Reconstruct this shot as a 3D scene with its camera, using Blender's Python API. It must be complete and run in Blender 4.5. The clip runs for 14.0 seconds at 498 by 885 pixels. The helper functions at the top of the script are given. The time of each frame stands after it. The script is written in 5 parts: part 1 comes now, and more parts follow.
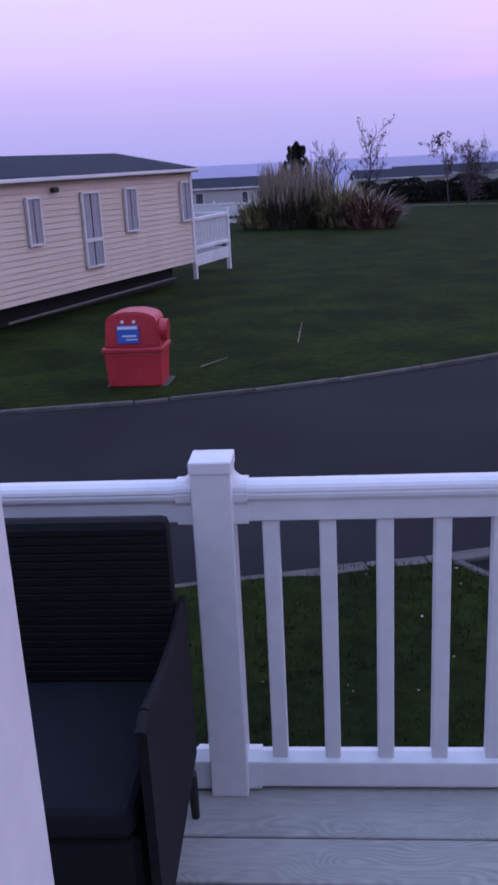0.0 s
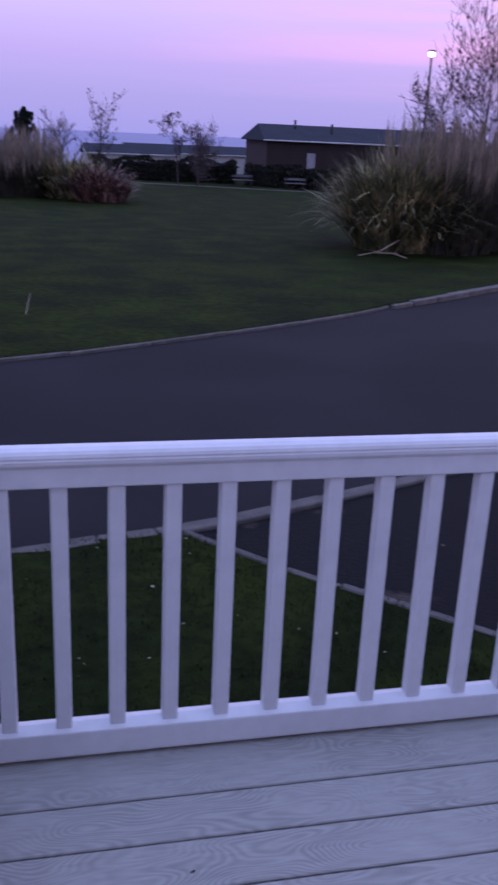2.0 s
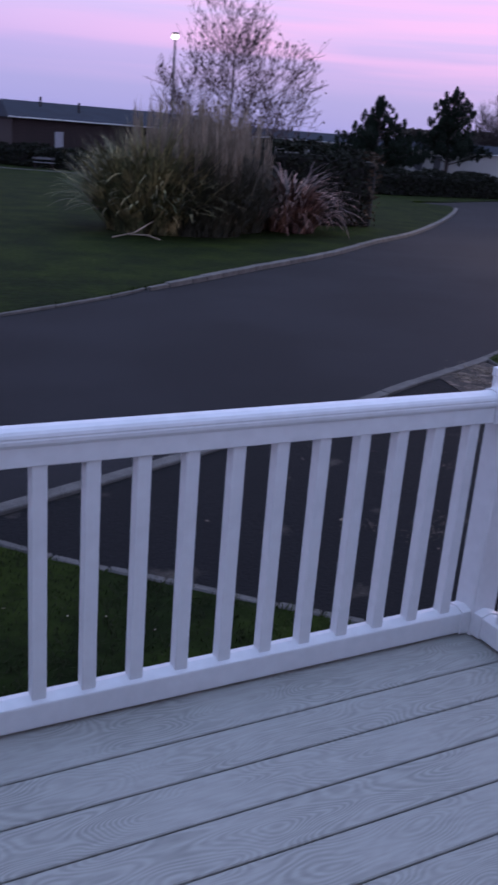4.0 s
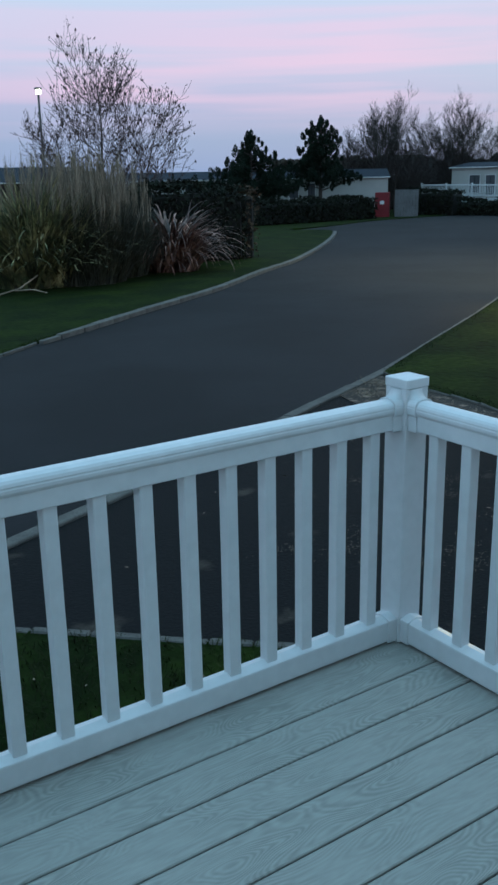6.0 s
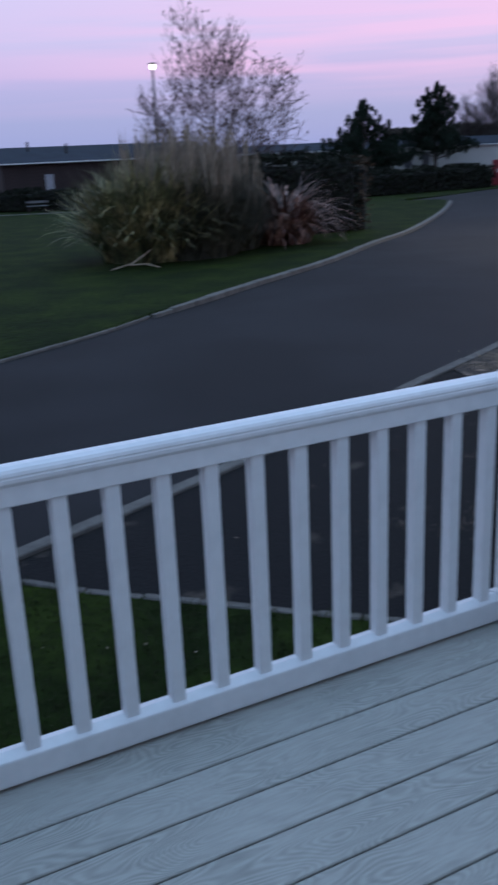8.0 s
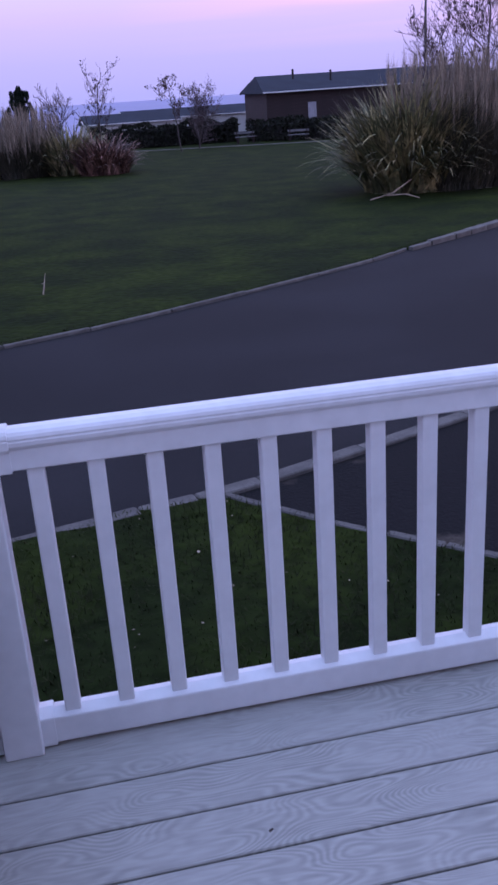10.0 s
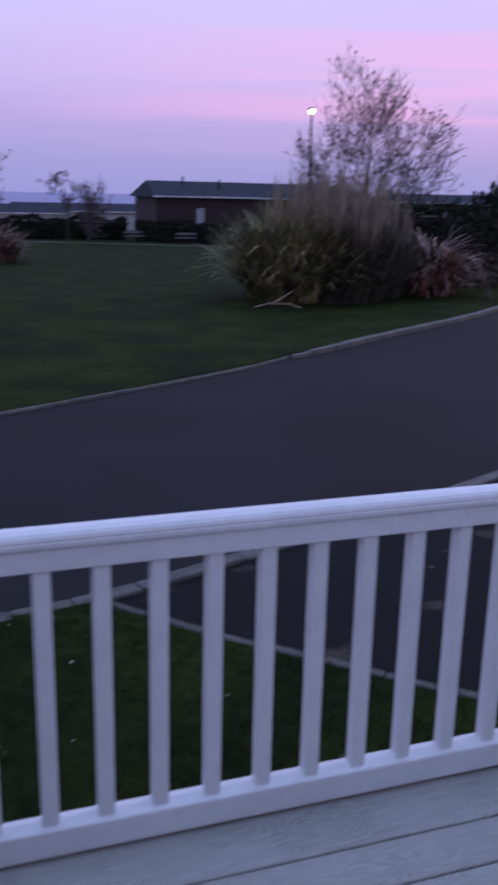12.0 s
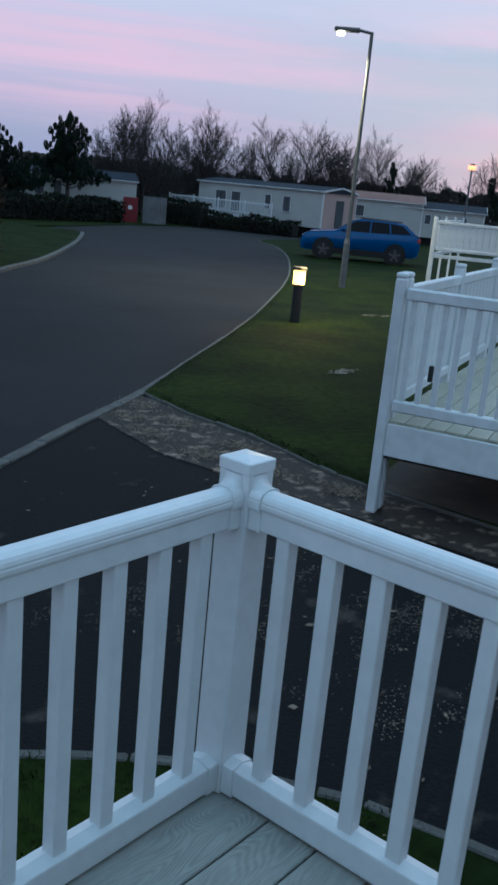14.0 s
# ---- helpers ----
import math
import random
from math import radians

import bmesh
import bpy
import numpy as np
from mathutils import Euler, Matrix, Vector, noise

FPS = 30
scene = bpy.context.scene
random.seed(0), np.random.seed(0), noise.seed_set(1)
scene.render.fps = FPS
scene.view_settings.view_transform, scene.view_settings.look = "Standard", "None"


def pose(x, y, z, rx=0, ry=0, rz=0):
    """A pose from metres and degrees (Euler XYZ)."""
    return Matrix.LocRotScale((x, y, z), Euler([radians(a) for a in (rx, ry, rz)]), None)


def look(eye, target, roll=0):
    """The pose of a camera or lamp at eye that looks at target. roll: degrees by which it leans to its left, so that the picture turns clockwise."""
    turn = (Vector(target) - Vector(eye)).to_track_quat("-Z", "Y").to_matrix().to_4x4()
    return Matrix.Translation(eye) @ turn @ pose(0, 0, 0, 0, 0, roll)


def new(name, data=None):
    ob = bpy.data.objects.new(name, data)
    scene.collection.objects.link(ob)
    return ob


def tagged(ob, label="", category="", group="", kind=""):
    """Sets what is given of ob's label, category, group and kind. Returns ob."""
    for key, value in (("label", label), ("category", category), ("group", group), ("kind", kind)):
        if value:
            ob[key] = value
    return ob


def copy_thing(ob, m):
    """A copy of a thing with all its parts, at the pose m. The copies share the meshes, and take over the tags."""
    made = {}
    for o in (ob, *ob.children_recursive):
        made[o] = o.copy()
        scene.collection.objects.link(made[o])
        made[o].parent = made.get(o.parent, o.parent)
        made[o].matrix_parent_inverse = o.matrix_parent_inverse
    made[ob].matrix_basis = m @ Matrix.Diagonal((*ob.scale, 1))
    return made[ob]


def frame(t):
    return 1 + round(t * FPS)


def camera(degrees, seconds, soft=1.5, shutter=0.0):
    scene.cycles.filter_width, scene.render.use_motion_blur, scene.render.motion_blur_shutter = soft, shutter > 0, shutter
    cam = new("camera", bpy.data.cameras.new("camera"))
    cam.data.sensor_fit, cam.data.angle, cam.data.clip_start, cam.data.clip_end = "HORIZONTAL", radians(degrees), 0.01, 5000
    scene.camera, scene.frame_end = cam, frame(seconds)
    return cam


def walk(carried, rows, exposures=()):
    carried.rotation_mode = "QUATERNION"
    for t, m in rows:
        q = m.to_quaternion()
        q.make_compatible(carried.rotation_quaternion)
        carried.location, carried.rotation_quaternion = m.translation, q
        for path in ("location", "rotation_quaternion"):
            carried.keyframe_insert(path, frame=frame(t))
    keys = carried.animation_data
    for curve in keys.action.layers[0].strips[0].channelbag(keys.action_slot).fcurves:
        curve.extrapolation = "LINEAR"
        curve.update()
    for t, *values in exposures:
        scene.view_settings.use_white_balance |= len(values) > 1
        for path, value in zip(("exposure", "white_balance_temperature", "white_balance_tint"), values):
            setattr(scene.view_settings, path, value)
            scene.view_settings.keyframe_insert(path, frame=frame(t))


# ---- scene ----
cam = camera(30.7, 14.0, soft=2.7, shutter=0.55)
PATH = [
    (0, (0.256, -1.949, 1.516), (0.093, -0.045, 0.924), -2.9),
    (0.5, (0.247, -1.957, 1.502), (0.138, -0.036, 0.954), -1.3),
    (1, (0.219, -1.941, 1.489), (0.314, -0.039, 0.876), 0.3),
    (1.5, (0.232, -1.939, 1.487), (0.487, -0.062, 0.845), 1.1),
    (2, (0.253, -1.957, 1.496), (0.675, -0.11, 0.855), 2.6),
    (2.5, (0.248, -1.953, 1.48), (0.77, -0.144, 0.805), 4.2),
    (3, (0.249, -1.959, 1.479), (0.836, -0.179, 0.779), 4.4),
    (3.5, (0.264, -1.972, 1.486), (0.967, -0.232, 0.795), 4.1),
    (4, (0.27, -1.981, 1.5), (1.172, -0.317, 0.853), 4.6),
    (6.5, (0.295, -1.987, 1.482), (1.377, -0.401, 0.924), -1.2),
    (7, (0.294, -1.981, 1.481), (1.298, -0.358, 0.883), -1.7),
    (7.5, (0.293, -1.982, 1.487), (1.259, -0.338, 0.885), -1.9),
    (8, (0.289, -1.976, 1.473), (1.153, -0.28, 0.861), -2.5),
    (8.5, (0.271, -1.947, 1.459), (0.853, -0.145, 0.818), -4.2),
    (9, (0.286, -1.902, 1.426), (0.672, -0.087, 0.678), -5.5),
    (11.5, (0.176, -1.925, 1.535), (0.641, -0.074, 0.938), -0.0),
    (12, (0.216, -1.863, 1.519), (0.85, -0.041, 0.991), 1.3),
    (12.5, (0.379, -1.66, 1.508), (1.28, 0.065, 1.05), 2.3),
    (13, (0.538, -1.585, 1.499), (1.777, -0.088, 1.025), 1.7),
    (13.5, (0.591, -1.429, 1.494), (2.072, -0.177, 1.005), 3.8),
    (14, (0.633, -1.281, 1.49), (2.138, -0.078, 0.954), 5.5),
]
EXPOSURES = [(0.0, 0.1, 5570, 44), (0.5, -0.13, 5400, 44), (1.0, -0.16, 5400, 48), (1.5, -0.11, 5480, 52), (2.0, -0.07, 5500, 52), (2.5, -0.12, 5480, 40), (3.0, -0.11, 5520, 43), (4.0, -0.06, 5560, 35), (5.2, -0.05, 5380, 0), (6.5, -0.11, 5240, -15), (7.0, -0.11, 5270, 7), (7.5, -0.12, 5340, 11),
             (8.5, 0.07, 5430, 21), (9.1, 0.37, 5480, 46), (10.2, 0.25, 5480, 45), (11.5, 0.1, 5590, 48), (12.1, -0.28, 5540, 37), (12.5, -0.36, 5540, 33), (13.0, -0.33, 5580, 25), (13.5, -0.28, 5420, 8), (14.0, -0.26, 5280, -5)]
SKY = 0.95
DOOR = (-0.014, -1.25)
walk(cam, [(t, look(eye, target, roll)) for t, eye, target, roll in PATH], EXPOSURES)

# ---- world and light ----
world = bpy.data.worlds.new("dusk_sky")
scene.world = world
world.use_nodes = True
wn, wl = world.node_tree.nodes, world.node_tree.links
wn.clear()


def wnode(kind, **values):
    n = wn.new(kind)
    for key, value in values.items():
        n.inputs[key].default_value = value
    return n


def fill_ramp(node, stops):
    el = node.color_ramp.elements
    while len(el) < len(stops):
        el.new(0.5)
    for e, (p, c) in zip(el, stops):
        e.position, e.color = p, (c + (1,) if len(c) == 3 else c)


w_co = wn.new("ShaderNodeTexCoord")
w_sep = wn.new("ShaderNodeSeparateXYZ")
wl.new(w_co.outputs["Generated"], w_sep.inputs[0])
w_ramp = wn.new("ShaderNodeValToRGB")
fill_ramp(w_ramp, [(0.0, (0.40, 0.425, 0.635)), (0.035, (0.44, 0.445, 0.645)), (0.075, (0.545, 0.49, 0.70)),
                   (0.11, (0.66, 0.60, 0.775)), (0.17, (0.74, 0.70, 0.85)), (0.28, (0.75, 0.745, 0.90)), (0.45, (0.65, 0.78, 0.98)), (1.0, (0.60, 0.895, 1.16))])
wl.new(w_sep.outputs["Z"], w_ramp.inputs[0])
w_map = wn.new("ShaderNodeMapping")
w_map.inputs["Scale"].default_value = (1.8, 1.8, 34.0)
w_map.inputs["Rotation"].default_value = (0.03, -0.02, 0.4)
wl.new(w_co.outputs["Generated"], w_map.inputs[0])
w_noise = wnode("ShaderNodeTexNoise", Scale=1.0, Detail=3.0, Roughness=0.5)
wl.new(w_map.outputs[0], w_noise.inputs["Vector"])
w_streak = wn.new("ShaderNodeValToRGB")
fill_ramp(w_streak, [(0.44, (0.24, 0.24, 0.24)), (0.60, (1, 1, 1))])
wl.new(w_noise.outputs["Fac"], w_streak.inputs[0])
w_band = wn.new("ShaderNodeValToRGB")
fill_ramp(w_band, [(0.035, (0, 0, 0)), (0.085, (0.85, 0.85, 0.85)), (0.15, (0.62, 0.62, 0.62)), (0.24, (0.38, 0.38, 0.38)), (0.40, (0, 0, 0))])
wl.new(w_sep.outputs["Z"], w_band.inputs[0])
w_mul = wn.new("ShaderNodeMath")
w_mul.operation = "MULTIPLY"
w_dot = wn.new("ShaderNodeVectorMath")
w_dot.operation = "DOT_PRODUCT"
w_dot.inputs[1].default_value = (0.80, 0.60, 0.0)
wl.new(w_co.outputs["Generated"], w_dot.inputs[0])
w_side = wn.new("ShaderNodeValToRGB")
fill_ramp(w_side, [(0.66, (0.08, 0.08, 0.08)), (0.97, (1.0, 1.0, 1.0))])
wl.new(w_dot.outputs["Value"], w_side.inputs[0])
w_both = wn.new("ShaderNodeMath")
w_both.operation = "MULTIPLY"
wl.new(w_streak.outputs[0], w_both.inputs[0])
wl.new(w_side.outputs[0], w_both.inputs[1])
wl.new(w_both.outputs[0], w_mul.inputs[0])
wl.new(w_band.outputs[0], w_mul.inputs[1])
w_mix = wn.new("ShaderNodeMix")
w_mix.data_type = "RGBA"
wl.new(w_mul.outputs[0], w_mix.inputs[0])
wl.new(w_ramp.outputs[0], w_mix.inputs[6])
w_mix.inputs[7].default_value = (1.10, 0.61, 0.77, 1)
w_sky = wn.new("ShaderNodeTexSky")
w_sky.sky_type, w_sky.sun_disc = "NISHITA", False
w_sky.sun_elevation, w_sky.sun_rotation = radians(1.0), radians(75)
w_bg = wnode("ShaderNodeBackground", Strength=SKY)
w_map2 = wn.new("ShaderNodeMapping")
w_map2.inputs["Scale"].default_value = (2.6, 2.6, 15.0)
w_map2.inputs["Location"].default_value = (1.3, 0.4, 2.0)
wl.new(w_co.outputs["Generated"], w_map2.inputs[0])
w_cloud = wnode("ShaderNodeTexNoise", Scale=1.0, Detail=5.0, Roughness=0.55)
wl.new(w_map2.outputs[0], w_cloud.inputs["Vector"])
w_grey = wn.new("ShaderNodeValToRGB")
fill_ramp(w_grey, [(0.47, (0, 0, 0)), (0.66, (0.75, 0.75, 0.75))])
wl.new(w_cloud.outputs["Fac"], w_grey.inputs[0])
w_east = wn.new("ShaderNodeValToRGB")
fill_ramp(w_east, [(0.66, (0, 0, 0)), (0.90, (1, 1, 1))])
wl.new(w_sep.outputs["X"], w_east.inputs[0])
w_amount = wn.new("ShaderNodeMath")
w_amount.operation = "MULTIPLY"
wl.new(w_grey.outputs[0], w_amount.inputs[0])
wl.new(w_east.outputs[0], w_amount.inputs[1])
w_mix2 = wn.new("ShaderNodeMix")
w_mix2.data_type = "RGBA"
wl.new(w_amount.outputs[0], w_mix2.inputs[0])
wl.new(w_mix.outputs[2], w_mix2.inputs[6])
w_mix2.inputs[7].default_value = (0.47, 0.57, 0.71, 1)
wl.new(w_mix2.outputs[2], w_bg.inputs[0])
w_bg2 = wnode("ShaderNodeBackground", Strength=0.035)
wl.new(w_sky.outputs[0], w_bg2.inputs[0])
w_add = wn.new("ShaderNodeAddShader")
wl.new(w_bg.outputs[0], w_add.inputs[0])
wl.new(w_bg2.outputs[0], w_add.inputs[1])
w_out = wn.new("ShaderNodeOutputWorld")
wl.new(w_add.outputs[0], w_out.inputs[0])

sun = new("sun", bpy.data.lights.new("sun", "SUN"))
sun.data.energy, sun.data.angle, sun.data.color = 0.35, radians(40), (1.0, 0.82, 0.85)
sun.matrix_world = look((40, 10, 30), (0, 0, 0))


def lamp_light(name, place, watts, colour, size, spot=0):
    d = bpy.data.lights.new(name, "SPOT" if spot else "POINT")
    d.energy, d.color, d.shadow_soft_size = watts, colour, size
    if spot:
        d.spot_size, d.spot_blend = radians(spot), 0.6
    ob = new(name, d)
    ob.location = place
    return ob


# ---- materials ----
def material(name, colour, rough=0.6, spread=0.25, scale=4.0, fine=60.0, bump=0.15, depth=0.004, metal=0.0, stretch=(1, 1, 1),
             second=None, per_piece=0.0, island=False, spec=0.5, stops=(0.42, 0.62)):
    """Colour varied at a coarse and a fine scale, with relief at the fine one; per_piece varies it from piece to piece."""
    m = bpy.data.materials.new(name)
    m.use_nodes = True
    n, l = m.node_tree.nodes, m.node_tree.links
    b = n["Principled BSDF"]
    b.inputs["Roughness"].default_value, b.inputs["Metallic"].default_value = rough, metal
    b.inputs["Specular IOR Level"].default_value = spec
    co = n.new("ShaderNodeTexCoord")
    mp = n.new("ShaderNodeMapping")
    mp.inputs["Scale"].default_value = stretch
    l.new(co.outputs["Object"], mp.inputs[0])
    big, small = n.new("ShaderNodeTexNoise"), n.new("ShaderNodeTexNoise")
    for t, s, dt in ((big, scale, 4.0), (small, fine, 3.0)):
        t.inputs["Scale"].default_value, t.inputs["Detail"].default_value = s, dt
        l.new(mp.outputs[0], t.inputs["Vector"])
    ramp = n.new("ShaderNodeValToRGB")
    other = second or tuple(c * (1 - spread) for c in colour)
    fill_ramp(ramp, [(stops[0], tuple(other)), (stops[1], tuple(colour))])
    l.new(big.outputs["Fac"], ramp.inputs[0])
    mx = n.new("ShaderNodeMix")
    mx.data_type, mx.blend_type = "RGBA", "MULTIPLY"
    mx.inputs[0].default_value = min(1.0, spread * 1.6)
    l.new(ramp.outputs[0], mx.inputs[6])
    gr = n.new("ShaderNodeValToRGB")
    fill_ramp(gr, [(0.3, (0.45, 0.45, 0.45)), (0.7, (1.25, 1.25, 1.25))])
    l.new(small.outputs["Fac"], gr.inputs[0])
    l.new(gr.outputs[0], mx.inputs[7])
    last = mx.outputs[2]
    if per_piece:
        if island:
            rnd = n.new("ShaderNodeNewGeometry").outputs["Random Per Island"]
        else:
            rnd = n.new("ShaderNodeObjectInfo").outputs["Random"]
        mr = n.new("ShaderNodeMapRange")
        mr.inputs["To Min"].default_value, mr.inputs["To Max"].default_value = 1 - per_piece, 1 + per_piece
        l.new(rnd, mr.inputs["Value"])
        hs = n.new("ShaderNodeHueSaturation")
        l.new(mr.outputs[0], hs.inputs["Value"])
        l.new(last, hs.inputs["Color"])
        last = hs.outputs[0]
    l.new(last, b.inputs["Base Color"])
    if bump:
        bp = n.new("ShaderNodeBump")
        bp.inputs["Strength"].default_value, bp.inputs["Distance"].default_value = bump, depth
        l.new(small.outputs["Fac"], bp.inputs["Height"])
        l.new(bp.outputs[0], b.inputs["Normal"])
    return m


def glowing(name, colour, strength):
    m = bpy.data.materials.new(name)
    m.use_nodes = True
    b = m.node_tree.nodes["Principled BSDF"]
    b.inputs["Base Color"].default_value = (0.8, 0.8, 0.8, 1)
    b.inputs["Emission Color"].default_value, b.inputs["Emission Strength"].default_value = colour + (1,), strength
    return m


def glass(name, colour, rough=0.05):
    m = bpy.data.materials.new(name)
    m.use_nodes = True
    n, l = m.node_tree.nodes, m.node_tree.links
    b = n["Principled BSDF"]
    b.inputs["Base Color"].default_value, b.inputs["Roughness"].default_value = colour + (1,), rough
    b.inputs["Specular IOR Level"].default_value = 0.8
    return m


def wood_grain(name, colour, dark):
    """Composite decking board: embossed cathedral grain running along x."""
    m = bpy.data.materials.new(name)
    m.use_nodes = True
    n, l = m.node_tree.nodes, m.node_tree.links
    b = n["Principled BSDF"]
    b.inputs["Roughness"].default_value = 0.62
    geo = n.new("ShaderNodeTexCoord")
    info = n.new("ShaderNodeObjectInfo")
    off = n.new("ShaderNodeVectorMath")
    off.operation = "MULTIPLY_ADD"
    off.inputs[1].default_value = (1, 1, 1)
    l.new(geo.outputs["Object"], off.inputs[0])
    sc = n.new("ShaderNodeVectorMath")
    sc.operation = "SCALE"
    sc.inputs[0].default_value = (7.0, 3.0, 5.0)
    l.new(info.outputs["Random"], sc.inputs["Scale"])
    l.new(sc.outputs[0], off.inputs[2])
    mp = n.new("ShaderNodeMapping")
    mp.inputs["Scale"].default_value = (2.6, 8.5, 1.0)
    l.new(off.outputs[0], mp.inputs[0])
    base = n.new("ShaderNodeTexNoise")
    base.inputs["Scale"].default_value, base.inputs["Detail"].default_value = 1.35, 0.6
    l.new(mp.outputs[0], base.inputs["Vector"])
    ring = n.new("ShaderNodeMath")
    ring.operation = "MULTIPLY"
    ring.inputs[1].default_value = 165.0
    l.new(base.outputs["Fac"], ring.inputs[0])
    sn = n.new("ShaderNodeMath")
    sn.operation = "SINE"
    l.new(ring.outputs[0], sn.inputs[0])
    fine = n.new("ShaderNodeTexNoise")
    mp2 = n.new("ShaderNodeMapping")
    mp2.inputs["Scale"].default_value = (14, 90, 10)
    l.new(off.outputs[0], mp2.inputs[0])
    l.new(mp2.outputs[0], fine.inputs["Vector"])
    fine.inputs["Scale"].default_value, fine.inputs["Detail"].default_value = 1.0, 3.0
    stain = n.new("ShaderNodeTexNoise")
    stain.inputs["Scale"].default_value, stain.inputs["Detail"].default_value = 3.5, 4.0
    l.new(off.outputs[0], stain.inputs["Vector"])
    mr = n.new("ShaderNodeMapRange")
    mr.inputs["From Min"].default_value = -1
    mr.inputs["To Min"].default_value, mr.inputs["To Max"].default_value = 0.0, 0.43
    l.new(sn.outputs[0], mr.inputs["Value"])
    patch = n.new("ShaderNodeMath")
    patch.operation = "MULTIPLY"
    pr = n.new("ShaderNodeValToRGB")
    fill_ramp(pr, [(0.36, (0.12, 0.12, 0.12)), (0.60, (1, 1, 1))])
    l.new(stain.outputs["Fac"], pr.inputs[0])
    l.new(mr.outputs[0], patch.inputs[0])
    l.new(pr.outputs[0], patch.inputs[1])
    mix = n.new("ShaderNodeMix")
    mix.data_type = "RGBA"
    l.new(patch.outputs[0], mix.inputs[0])
    mix.inputs[6].default_value, mix.inputs[7].default_value = colour + (1,), dark + (1,)
    mix2 = n.new("ShaderNodeMix")
    mix2.data_type, mix2.blend_type = "RGBA", "MULTIPLY"
    mix2.inputs[0].default_value = 0.35
    gr = n.new("ShaderNodeValToRGB")
    fill_ramp(gr, [(0.3, (0.6, 0.6, 0.6)), (0.7, (1.1, 1.1, 1.1))])
    l.new(fine.outputs["Fac"], gr.inputs[0])
    l.new(mix.outputs[2], mix2.inputs[6])
    l.new(gr.outputs[0], mix2.inputs[7])
    l.new(mix2.outputs[2], b.inputs["Base Color"])
    bp = n.new("ShaderNodeBump")
    bp.inputs["Strength"].default_value, bp.inputs["Distance"].default_value = 0.25, 0.002
    l.new(patch.outputs[0], bp.inputs["Height"])
    l.new(bp.outputs[0], b.inputs["Normal"])
    return m


